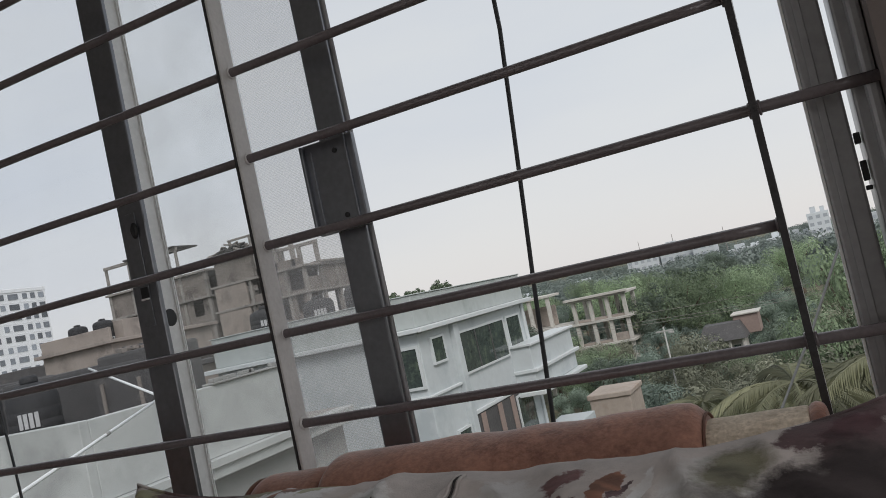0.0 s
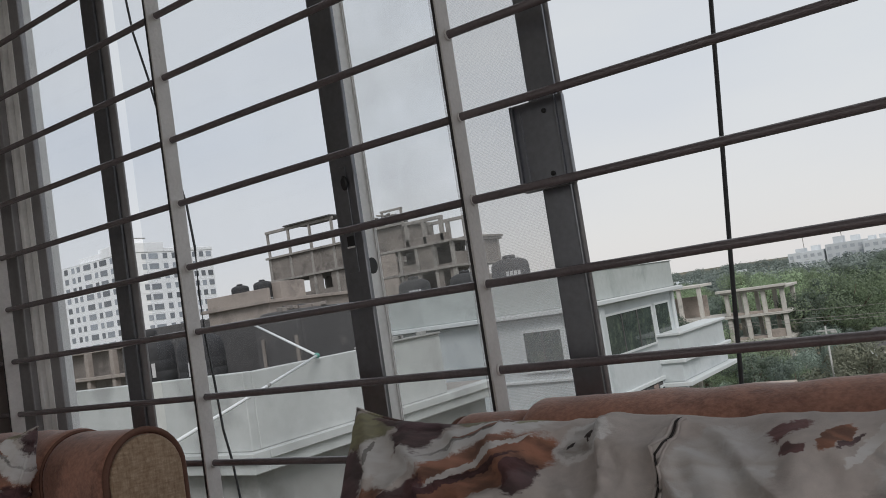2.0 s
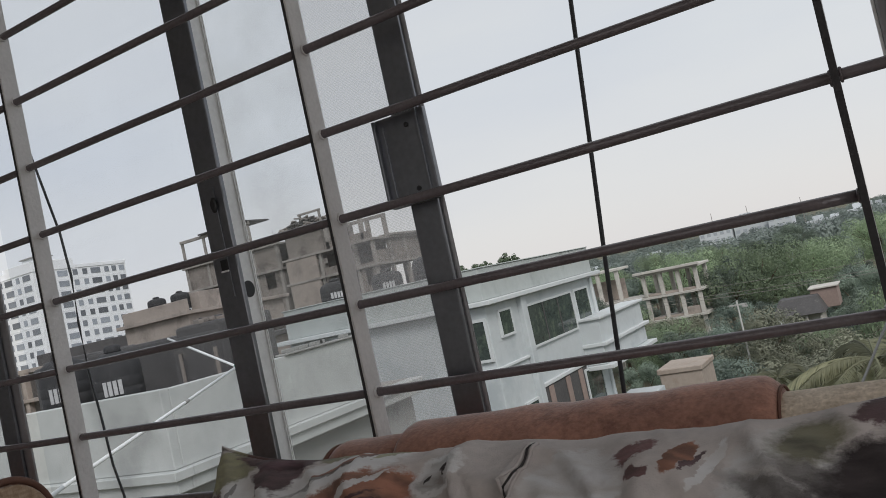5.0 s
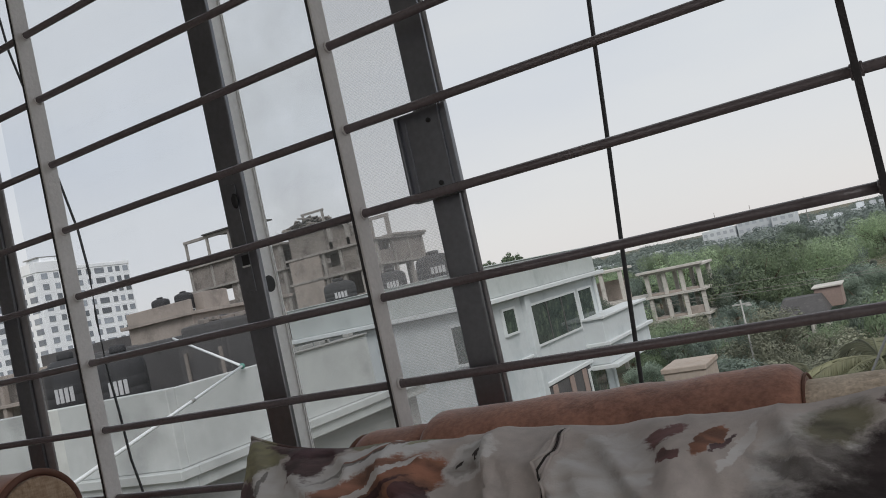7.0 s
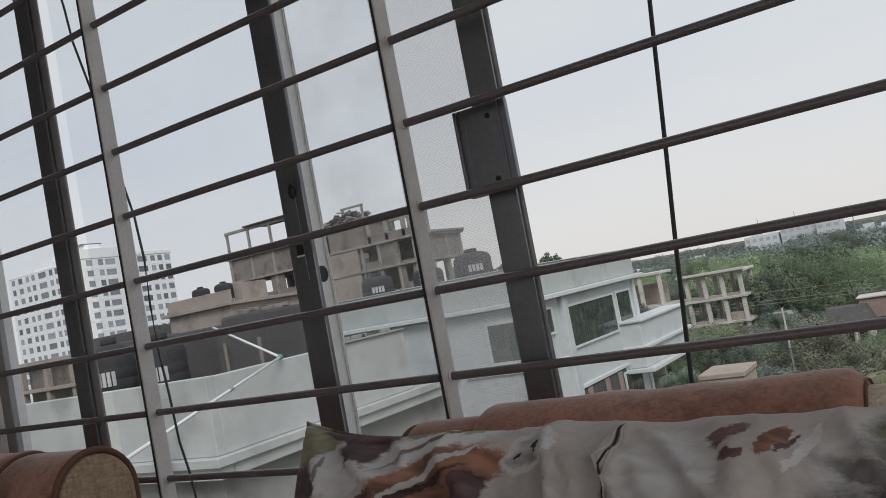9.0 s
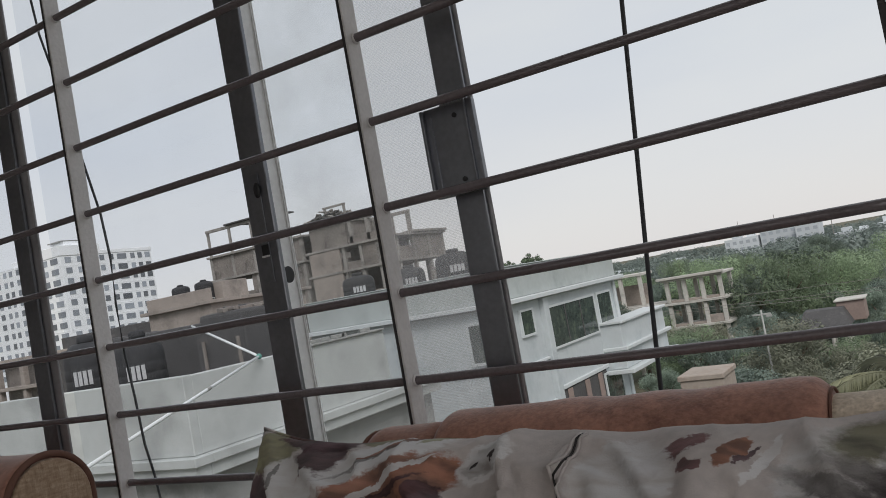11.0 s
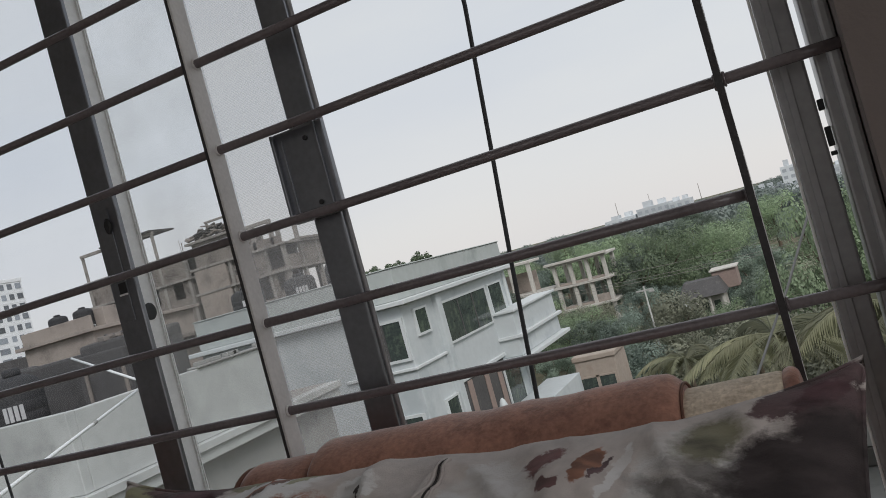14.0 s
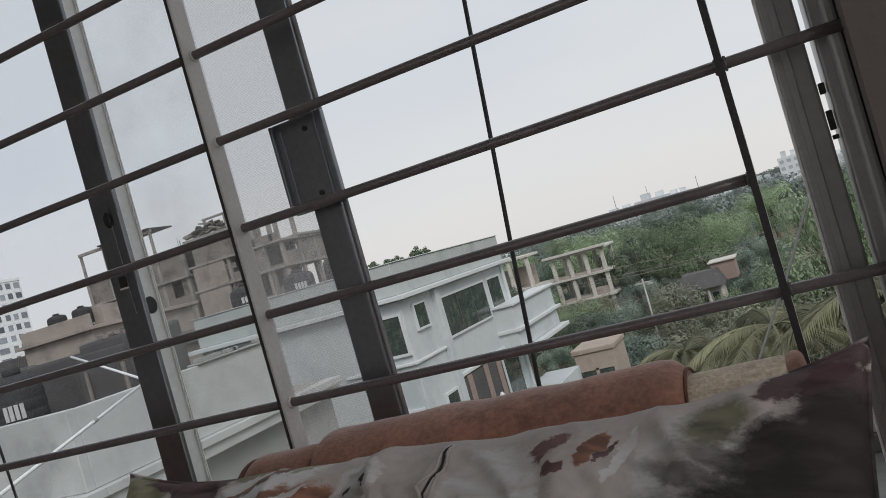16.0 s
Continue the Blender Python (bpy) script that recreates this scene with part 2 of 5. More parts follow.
def floral_mat():
    """Printed cotton: pale ground with blotches of flowers, leaves and painted shade at their places on the cushion."""
    m = mat("floral_cotton", (0.46, 0.42, 0.40), 0.85, vary=0.12, scale=9, bump=0.25, bscale=700, tint=(0.53, 0.48, 0.455))
    n, l = m.node_tree.nodes, m.node_tree.links
    p = n["Principled BSDF"]
    last = p.inputs["Base Color"].links[0].from_socket
    tc = n.new("ShaderNodeTexCoord")
    wob = n.new("ShaderNodeTexNoise")
    wob.inputs["Scale"].default_value, wob.inputs["Detail"].default_value = 55, 9
    wob.inputs["Roughness"].default_value = 0.68
    l.new(tc.outputs["Object"], wob.inputs["Vector"])
    rag = n.new("ShaderNodeTexNoise")
    rag.inputs["Scale"].default_value, rag.inputs["Detail"].default_value, rag.inputs["Roughness"].default_value = 90, 6, 0.7
    smp = n.new("ShaderNodeMapping")
    smp.inputs["Rotation"].default_value = (0, radians(28), 0)
    smp.inputs["Scale"].default_value = (0.6, 1.0, 1.4)
    l.new(tc.outputs["Object"], smp.inputs["Vector"])
    l.new(smp.outputs[0], rag.inputs["Vector"])
    rgm = n.new("ShaderNodeMapRange")
    rgm.inputs["From Min"].default_value, rgm.inputs["From Max"].default_value = 0.3, 0.7
    rgm.inputs["To Min"].default_value, rgm.inputs["To Max"].default_value = -0.11, 0.11
    l.new(rag.outputs["Fac"], rgm.inputs["Value"])
    ws = n.new("ShaderNodeVectorMath")
    ws.operation = "MULTIPLY_ADD"
    ws.inputs[1].default_value, ws.inputs[2].default_value = (0.022, 0.0, 0.022), (-0.011, 0.0, -0.011)
    l.new(wob.outputs["Color"], ws.inputs[0])
    pos = n.new("ShaderNodeVectorMath")
    pos.operation = "ADD"
    l.new(tc.outputs["Object"], pos.inputs[0])
    l.new(ws.outputs[0], pos.inputs[1])
    pt = n.new("ShaderNodeTexNoise")
    pt.inputs["Scale"].default_value, pt.inputs["Detail"].default_value, pt.inputs["Distortion"].default_value = 38, 6, 0.3
    brush = n.new("ShaderNodeMapping")
    brush.inputs["Rotation"].default_value = (0, radians(28), 0)
    brush.inputs["Scale"].default_value = (0.5, 1.0, 1.8)
    l.new(tc.outputs["Object"], brush.inputs["Vector"])
    l.new(brush.outputs[0], pt.inputs["Vector"])
    petal = n.new("ShaderNodeMapRange")
    petal.inputs["From Min"].default_value, petal.inputs["From Max"].default_value = 0.35, 0.65
    l.new(pt.outputs["Fac"], petal.inputs["Value"])
    ground, white, plum, rust, olive, slate, dark, wine = (0.50, 0.45, 0.42), (0.58, 0.545, 0.52), (0.065, 0.027, 0.034), (0.24, 0.09, 0.046), (0.17, 0.17, 0.055), (0.085, 0.075, 0.07), (0.042, 0.033, 0.034), (0.12, 0.042, 0.043)
    bright, moss = (0.70, 0.675, 0.655), (0.11, 0.105, 0.06)
    corner_flower = [
        (-0.345, 0.215, 0.05, 0.035, 0, olive), (-0.28, 0.225, 0.075, 0.022, -14, plum), (-0.25, 0.19, 0.045, 0.03, -30, plum), (-0.31, 0.165, 0.04, 0.035, 10, bright),
        (-0.31, 0.165, 0.004, 0.03, 20, slate), (-0.26, 0.15, 0.022, 0.03, -30, bright), (-0.36, 0.13, 0.05, 0.06, 0, plum), (-0.31, 0.09, 0.07, 0.035, 20, rust),
        (-0.165, 0.185, 0.085, 0.034, 22, bright),
    ]
    big_petals = [
        (-0.145, 0.205, 0.06, 0.005, 24, rust), (-0.17, 0.19, 0.07, 0.004, 26, slate), (-0.165, 0.225, 0.05, 0.014, 15, olive), (-0.15, 0.142, 0.10, 0.034, 20, rust),
        (-0.15, 0.155, 0.07, 0.005, 26, bright), (-0.09, 0.135, 0.02, 0.02, 20, plum), (-0.17, 0.135, 0.08, 0.005, 20, plum), (-0.24, 0.105, 0.05, 0.02, 40, plum),
        (-0.105, 0.212, 0.022, 0.007, 26, olive),
    ]
    middle_sprig = [
        (-0.04, 0.178, 0.034, 0.023, 20, bright), (-0.04, 0.178, 0.027, 0.016, 20, ground), (-0.052, 0.176, 0.006, 0.0042, 30, dark), (-0.03, 0.181, 0.008, 0.0042, 10, dark),
        (0.132, 0.18, 0.032, 0.010, 32, wine), (0.112, 0.158, 0.009, 0.022, -35, wine), (0.147, 0.166, 0.012, 0.006, 10, wine), (0.20, 0.172, 0.03, 0.006, 62, bright), (0.178, 0.180, 0.020, 0.009, 58, rust),
        (0.188, 0.175, 0.012, 0.003, 50, plum),
    ]
    right_flower = [
        (0.095, 0.15, 0.045, 0.05, 0, white), (0.255, 0.15, 0.05, 0.055, 0, white), (0.25, 0.145, 0.055, 0.011, -25, slate), (0.225, 0.095, 0.03, 0.035, 0, slate),
        (0.11, 0.10, 0.03, 0.016, 20, slate), (0.272, 0.19, 0.034, 0.022, 30, moss), (0.29, 0.15, 0.065, 0.014, -22, slate), (0.31, 0.115, 0.06, 0.016, -10, slate),
        (0.348, 0.225, 0.05, 0.018, 22, plum),
    ]
    # besides plum leaves, dark ellipses put the shaded lower right into the print
    leaves_and_shade = [
        (0.365, 0.20, 0.035, 0.035, 40, plum), (0.33, 0.135, 0.07, 0.055, 0, dark), (0.31, 0.17, 0.035, 0.02, 25, dark), (0.37, 0.13, 0.04, 0.07, 10, dark), (0.31, 0.085, 0.13, 0.075, 0, dark), (0.24, 0.05, 0.11, 0.06, 10, dark), (0.36, 0.17, 0.05, 0.05, 30, dark),
        (0.0, -0.05, 0.09, 0.06, 30, rust), (-0.1, -0.1, 0.09, 0.07, 0, plum),
    ]
    for x, z, rx, rz, rot, col in corner_flower + big_petals + middle_sprig + right_flower + leaves_and_shade:
        mp = n.new("ShaderNodeMapping")
        mp.vector_type = "TEXTURE"
        mp.inputs["Location"].default_value = (x, 0, z)
        mp.inputs["Rotation"].default_value = (0, radians(-rot), 0)
        mp.inputs["Scale"].default_value = (rx, 10.0, rz)
        l.new(pos.outputs[0], mp.inputs["Vector"])
        ln = n.new("ShaderNodeVectorMath")
        ln.operation = "LENGTH"
        l.new(mp.outputs[0], ln.inputs[0])
        ad = n.new("ShaderNodeMath")
        ad.operation = "ADD"
        l.new(ln.outputs["Value"], ad.inputs[0])
        l.new(rgm.outputs["Result"], ad.inputs[1])
        mr = n.new("ShaderNodeMapRange")
        mr.inputs["From Min"].default_value, mr.inputs["From Max"].default_value = (1.05, 0.6) if col in (slate, moss, dark) and rx > 0.012 else (1.0, 0.86)
        mr.inputs["To Max"].default_value = 0.7 if col in (slate, olive) else 1.0 if col is dark else 0.9
        l.new(ad.outputs[0], mr.inputs["Value"])
        mx = n.new("ShaderNodeMixRGB")
        tone = n.new("ShaderNodeMixRGB")
        tone.inputs[1].default_value = (*[v * (0.85 if col in (white, bright) else 0.55) for v in col], 1)
        tone.inputs[2].default_value = (*[v * 1.3 if col is dark else min(max(0.62, col[0]), v * 1.5 + 0.02) for v in col], 1)
        l.new(petal.outputs["Result"], tone.inputs[0])
        l.new(tone.outputs[0], mx.inputs[2])
        l.new(mr.outputs["Result"], mx.inputs[0])
        l.new(last, mx.inputs[1])
        last = mx.outputs[0]
    l.new(last, p.inputs["Base Color"])
    return m


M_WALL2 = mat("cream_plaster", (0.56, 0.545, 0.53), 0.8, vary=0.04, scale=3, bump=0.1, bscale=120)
# dark base carries the backlit shade of the window wall
M_WALL = mat("backlit_plaster", (0.15, 0.125, 0.115), 0.8, vary=0.06, scale=3, bump=0.15, bscale=120)
M_OUTWALL = mat("outer_render", (0.5, 0.5, 0.48), 0.85, vary=0.1, scale=2, bump=0.2)
M_CEIL = mat("ceiling_paint", (0.75, 0.74, 0.72), 0.85, vary=0.04, scale=2)
M_FLOOR = mat("floor_tile", (0.4, 0.36, 0.32), 0.35, vary=0.1, scale=3)
M_BAR = mat("grille_paint_brown", (0.135, 0.115, 0.12), 0.2, vary=0.2, scale=25, bump=0.12, bscale=200)
M_EDGE_SHADE = mat("grille_edge_shade", (0.022, 0.019, 0.02), 0.45, vary=0.3, scale=30, bump=0.15, bscale=150)
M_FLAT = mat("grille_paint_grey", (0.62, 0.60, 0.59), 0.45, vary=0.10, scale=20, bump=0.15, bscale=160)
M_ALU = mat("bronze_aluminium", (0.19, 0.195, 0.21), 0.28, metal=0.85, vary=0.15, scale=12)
# lighter copy of the bronze, the light it catches put into its colour
M_ALU_SIDE = mat("bronze_aluminium_lit", (0.31, 0.305, 0.31), 0.36, metal=0.35, vary=0.15, scale=12)
# pale base holds the skylight on stile sides and track lips
M_ALU_LIGHT = mat("pale_lit_aluminium", (0.83, 0.83, 0.82), 0.42, metal=0.05, vary=0.1, scale=12)
M_BLACK = mat("black_plastic", (0.012, 0.012, 0.013), 0.5, vary=0.2)
M_GLASS = glass_mat("window_glass", (0.95, 0.96, 0.975), dirt=0.025)
M_GLASS_DUSTY = glass_mat("dusty_window_glass", (0.94, 0.95, 0.96), dirt=0.17)
M_SCREEN = screen_mat()
M_VELVET = mat("brown_velvet", (0.27, 0.132, 0.096), 0.72, vary=0.16, scale=18, bump=0.15, bscale=260, sheen=0.35, tint=(0.42, 0.21, 0.147), spots=((0.18, 0.082, 0.06), 26, 0.53))
M_WEAVE = weave_mat("beige_weave", (0.27, 0.178, 0.112), (0.47, 0.35, 0.245), 0.0036)
M_WEAVE_PALE = weave_mat("pale_beige_weave", (0.44, 0.355, 0.26), (0.78, 0.67, 0.54), 0.0036)
M_PIPING = mat("dark_piping", (0.14, 0.066, 0.045), 0.8, vary=0.15, scale=30)
M_FLORAL = floral_mat()
M_SEAM = mat("dark_stitch", (0.03, 0.026, 0.025), 0.9)
M_CABLE = mat("cable_black", (0.03, 0.032, 0.035), 0.5, vary=0.2)
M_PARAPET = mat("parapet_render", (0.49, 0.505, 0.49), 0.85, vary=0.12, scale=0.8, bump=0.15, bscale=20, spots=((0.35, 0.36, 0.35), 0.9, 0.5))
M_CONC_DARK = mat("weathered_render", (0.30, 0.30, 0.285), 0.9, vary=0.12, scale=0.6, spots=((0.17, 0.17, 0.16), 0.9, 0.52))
M_BLUE = mat("pale_blue_render", (0.50, 0.535, 0.545), 0.8, vary=0.06, scale=0.5, bump=0.08, bscale=15, spots=((0.41, 0.45, 0.465), 0.7, 0.5))
M_ROOFBAND = mat("weathered_roof_band", (0.40, 0.43, 0.42), 0.85, vary=0.1, scale=0.4, spots=((0.30, 0.33, 0.32), 0.7, 0.55))
M_BLUE_TRIM = mat("white_trim", (0.56, 0.59, 0.595), 0.75, vary=0.05, scale=1.5)
# greenish spots paint mirrored trees into the dark panes
M_HOUSE_GLASS = mat("painted_reflection_glass", (0.05, 0.065, 0.06), 0.08, vary=0.35, scale=1.2, spots=((0.10, 0.125, 0.095), 2.6, 0.5))
M_TOWER = mat("white_facade", (0.86, 0.87, 0.88), 0.8, vary=0.05, scale=0.1)
M_TOWER_GLASS = mat("tower_window_glass", (0.22, 0.24, 0.265), 0.2, vary=0.35, scale=0.4, random_obj=0.6)
M_BRICK = mat("raw_concrete_brown", (0.215, 0.19, 0.17), 0.92, vary=0.3, scale=0.5, bump=0.3, bscale=6, spots=((0.11, 0.097, 0.087), 0.45, 0.5))
M_CONC = mat("raw_concrete", (0.29, 0.27, 0.247), 0.92, vary=0.25, scale=0.5, spots=((0.16, 0.15, 0.138), 0.6, 0.5))
M_BEIGE = mat("beige_render", (0.33, 0.285, 0.25), 0.88, vary=0.15, scale=0.5, spots=((0.22, 0.19, 0.17), 0.55, 0.5))
M_TANK = mat("black_tank_plastic", (0.03, 0.03, 0.032), 0.8, vary=0.3, scale=1.5, spots=((0.05, 0.05, 0.05), 2.5, 0.56))
M_LOGO = mat("white_logo_paint", (0.45, 0.45, 0.45), 0.7)
M_PIPE = mat("white_pipe", (0.72, 0.74, 0.73), 0.45, vary=0.06)
M_TEAL = mat("teal_joint", (0.10, 0.28, 0.23), 0.5)
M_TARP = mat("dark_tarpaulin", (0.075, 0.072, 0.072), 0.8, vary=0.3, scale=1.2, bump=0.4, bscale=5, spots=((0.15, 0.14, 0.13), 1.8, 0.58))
M_TIN = mat("rusty_tin", (0.20, 0.17, 0.15), 0.6, vary=0.25, scale=1.0, spots=((0.28, 0.25, 0.22), 1.1, 0.55))
M_GROUND = mat("ground_soil_grass", (0.08, 0.085, 0.045), 0.95, vary=0.35, scale=0.06, tint=(0.14, 0.12, 0.08), spots=((0.045, 0.07, 0.03), 0.09, 0.5))
M_BARK = mat("bark", (0.12, 0.095, 0.07), 0.95, vary=0.3, scale=3, bump=0.5, bscale=12)
# leaf colours are raised and greyed, with aerial haze mixed into them
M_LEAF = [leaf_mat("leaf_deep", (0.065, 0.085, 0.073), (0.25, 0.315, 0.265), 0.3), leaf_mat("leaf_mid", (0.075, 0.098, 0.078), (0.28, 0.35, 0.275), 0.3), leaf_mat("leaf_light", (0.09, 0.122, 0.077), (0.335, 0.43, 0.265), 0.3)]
# far leaves go paler and bluer still, distance haze as colour
M_LEAF_FAR = leaf_mat("leaf_far_haze", (0.12, 0.15, 0.14), (0.26, 0.305, 0.275), 0.12)
M_BRUSH = leaf_mat("olive_brush", (0.105, 0.115, 0.085), (0.29, 0.30, 0.22))
M_PALM = leaf_mat("palm_leaf", (0.08, 0.09, 0.05), (0.22, 0.22, 0.135))
M_CONC_PALE = mat("pale_concrete", (0.50, 0.48, 0.44), 0.9, vary=0.14, scale=0.5, spots=((0.33, 0.32, 0.29), 0.7, 0.56))
M_POLE = mat("concrete_pole", (0.38, 0.38, 0.36), 0.85, vary=0.1)
# skyline walls and windows are paled toward the sky, haze as base colour
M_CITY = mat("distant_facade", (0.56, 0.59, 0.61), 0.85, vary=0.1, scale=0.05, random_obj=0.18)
M_CITY_GLASS = mat("haze_paled_window", (0.36, 0.39, 0.42), 0.4, vary=0.2, scale=0.4)
M_GREYPOLE = mat("grey_steel_pole", (0.16, 0.165, 0.165), 0.6, vary=0.15)
M_PINK = mat("terracotta_render", (0.27, 0.205, 0.18), 0.88, vary=0.15, scale=0.6)
M_PEACH = mat("peach_render", (0.36, 0.305, 0.26), 0.88, vary=0.15, scale=0.6, spots=((0.30, 0.22, 0.17), 0.9, 0.55))
M_COAT = mat("white_ledge_paint", (0.62, 0.65, 0.64), 0.8, vary=0.06, scale=4)


# ---- building helpers ----
def part(name, bm, material, parent=None, label="", smooth=False, m=None):
    me = bpy.data.meshes.new(name)
    bm.to_mesh(me)
    bm.free()
    me.materials.append(material)
    if smooth:
        for f in me.polygons:
            f.use_smooth = True
    ob = new(name, me)
    if parent is not None:
        ob.parent = parent
    if m is not None:
        ob.matrix_basis = m
    if label:
        ob["label"] = label
    return ob


def share(ob, x=0, y=0, z=0, m=None, parent=None):
    """Another object on the same mesh."""
    o = ob.copy()
    scene.collection.objects.link(o)
    o.parent = parent if parent is not None else ob.parent
    o.matrix_basis = m if m is not None else Matrix.Translation((x, y, z)) @ ob.matrix_basis
    return o


def thing(name, label, category, at=(0, 0, 0), group="", kind=""):
    e = new(name)
    e.location = at
    return tagged(e, label, category, group, kind)


def box(x0, x1, y0, y1, z0, z1, bevel=0.0, bm=None, seg=2):
    bm = bm or bmesh.new()
    r = bmesh.ops.create_cube(bm, size=1)
    vs = r["verts"]
    for v in vs:
        v.co = Vector((x0 + (v.co.x + 0.5) * (x1 - x0), y0 + (v.co.y + 0.5) * (y1 - y0), z0 + (v.co.z + 0.5) * (z1 - z0)))
    if bevel:
        es = list({e for v in vs for e in v.link_edges})
        bmesh.ops.bevel(bm, geom=es, offset=bevel, segments=seg, affect="EDGES", profile=0.6)
    return bm


def tube(points, radius, sides=10, bm=None, ends=True):
    """A tube through points; radius a number or one for each point."""
    bm = bm or bmesh.new()
    pts = [Vector(p) for p in points]
    rs = radius if isinstance(radius, (list, tuple)) else [radius] * len(pts)
    rings = []
    for i, p in enumerate(pts):
        d = (pts[min(i + 1, len(pts) - 1)] - pts[max(i - 1, 0)]).normalized()
        q = d.to_track_quat("Z", "Y")
        rings.append([bm.verts.new(p + q @ Vector((rs[i] * math.cos(a), rs[i] * math.sin(a), 0))) for a in (2 * math.pi * k / sides for k in range(sides))])
    for a, b in zip(rings, rings[1:]):
        for k in range(sides):
            bm.faces.new((a[k], a[(k + 1) % sides], b[(k + 1) % sides], b[k]))
    if ends:
        bm.faces.new(rings[0][::-1])
        bm.faces.new(rings[-1])
    return bm


def lathe(profile, sides=24, bm=None):
    """A turned solid from (radius, z) pairs."""
    bm = bm or bmesh.new()
    rings = [[bm.verts.new((r * math.cos(2 * math.pi * k / sides), r * math.sin(2 * math.pi * k / sides), z)) for k in range(sides)] for r, z in profile]
    for a, b in zip(rings, rings[1:]):
        for k in range(sides):
            bm.faces.new((a[k], a[(k + 1) % sides], b[(k + 1) % sides], b[k]))
    bm.faces.new(rings[0][::-1])
    bm.faces.new(rings[-1])
    return bm


def loft(profile, xs, wob=0.0, bm=None):
    """A closed profile function x -> list of (y, z), carried along xs."""
    bm = bm or bmesh.new()
    rings = []
    for x in xs:
        ring = []
        for y, z in profile(x):
            k = noise.noise(Vector((x * 14, y * 14, z * 14))) * wob
            ring.append(bm.verts.new((x, y + k, z + k)))
        rings.append(ring)
    c = len(rings[0])
    for a, b in zip(rings, rings[1:]):
        for k in range(c):
            bm.faces.new((a[k], b[k], b[(k + 1) % c], a[(k + 1) % c]))
    bm.faces.new(rings[0])
    bm.faces.new(rings[-1][::-1])
    return bm


# ---- the room ----
X0, X1, Y0, ZC = -3.0, 1.6, -4.2, 2.85
OX0, OX1, OZ0, OZ1 = -1.87, 0.3772, 0.52, 2.16
YI, YO = -0.05, 0.16
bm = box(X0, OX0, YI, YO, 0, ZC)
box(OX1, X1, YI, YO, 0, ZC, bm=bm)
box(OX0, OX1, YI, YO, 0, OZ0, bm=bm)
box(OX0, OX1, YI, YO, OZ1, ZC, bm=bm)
tagged(part("wall_north", bm, M_WALL), "brown-grey plaster wall round the window, backlit shade in its colour", "wall", kind="structure")
# this opening and the east one are assumed, added to let fill light in
bm = box(X0, -1.9, Y0 - 0.15, Y0, 0, ZC)
box(-0.3, X1, Y0 - 0.15, Y0, 0, ZC, bm=bm)
box(-1.9, -0.3, Y0 - 0.15, Y0, 2.3, ZC, bm=bm)
tagged(part("wall_south", bm, M_WALL2), "plain cream plaster wall with an added opening for fill light", "wall", kind="structure")
tagged(part("wall_west", box(X0 - 0.15, X0, Y0 - 0.15, YO, 0, ZC), M_WALL2), "plain cream plaster wall", "wall", kind="structure")
bm = box(X1, X1 + 0.15, Y0 - 0.15, -2.75, 0, ZC)
box(X1, X1 + 0.15, -0.75, YO, 0, ZC, bm=bm)
box(X1, X1 + 0.15, -2.75, -0.75, 0, 0.95, bm=bm)
box(X1, X1 + 0.15, -2.75, -0.75, 2.25, ZC, bm=bm)
tagged(part("wall_east", bm, M_WALL2), "plain cream plaster wall with an added side opening for fill light", "wall", kind="structure")
tagged(part("ceiling", box(X0 - 0.15, X1 + 0.15, Y0 - 0.15, YO, ZC + 0.002, ZC + 0.15), M_CEIL), "plain white painted ceiling", "ceiling", kind="structure")
tagged(part("floor", box(X0 - 0.15, X1 + 0.15, Y0 - 0.15, YO, -0.15, -0.002), M_FLOOR), "plain tiled floor of the room", "floor", kind="structure")
tagged(part("outer_wall", box(X0 - 0.15, X1 + 0.15, YI, YO, -13.2, -0.152), M_OUTWALL), "rendered outer wall of the storeys below", "wall", kind="structure")

# ---- the window: outer frame, sliding leaves, fly screen ----
win = thing("window_1", "wide sliding window in dark bronze aluminium frames, one leaf slid open", "window", (0, 0, 0), kind="structure")
part("top_rail", box(OX0, OX1, 0.03, 0.13, OZ1 - 0.04, OZ1, 0.004), M_ALU, win)
part("bottom_rail", box(OX0, OX1, 0.03, 0.13, OZ0, OZ0 + 0.035, 0.004), M_ALU, win)
# right jamb with its grooves
part("jamb", box(0.3511, OX1 - 0.001, 0.035, 0.135, OZ0 + 0.035, OZ1 - 0.04, 0.003), M_ALU_SIDE, win, "dark aluminium jamb")
part("jamb_cover", box(0.3630, OX1 - 0.001, 0.004, 0.034, OZ0, OZ1, 0.004), M_ALU_SIDE, win, "grey jamb cover strip")
for z, h in ((1.148, 0.012), (1.112, 0.022), (1.093, 0.005)):
    part("catch", box(0.3436, 0.3500, 0.058, 0.072, z - h / 2, z + h / 2, 0.001), M_BLACK, win, "small dark catch in the jamb gap")
# left jamb
part("jamb", box(OX0 + 0.001, -1.746, 0.035, 0.135, OZ0 + 0.035, OZ1 - 0.04, 0.003), M_ALU_SIDE, win, "dark aluminium jamb")
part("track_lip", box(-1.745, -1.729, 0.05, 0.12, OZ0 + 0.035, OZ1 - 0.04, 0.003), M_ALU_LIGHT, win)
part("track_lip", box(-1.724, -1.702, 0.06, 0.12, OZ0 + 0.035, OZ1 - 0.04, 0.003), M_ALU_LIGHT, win)


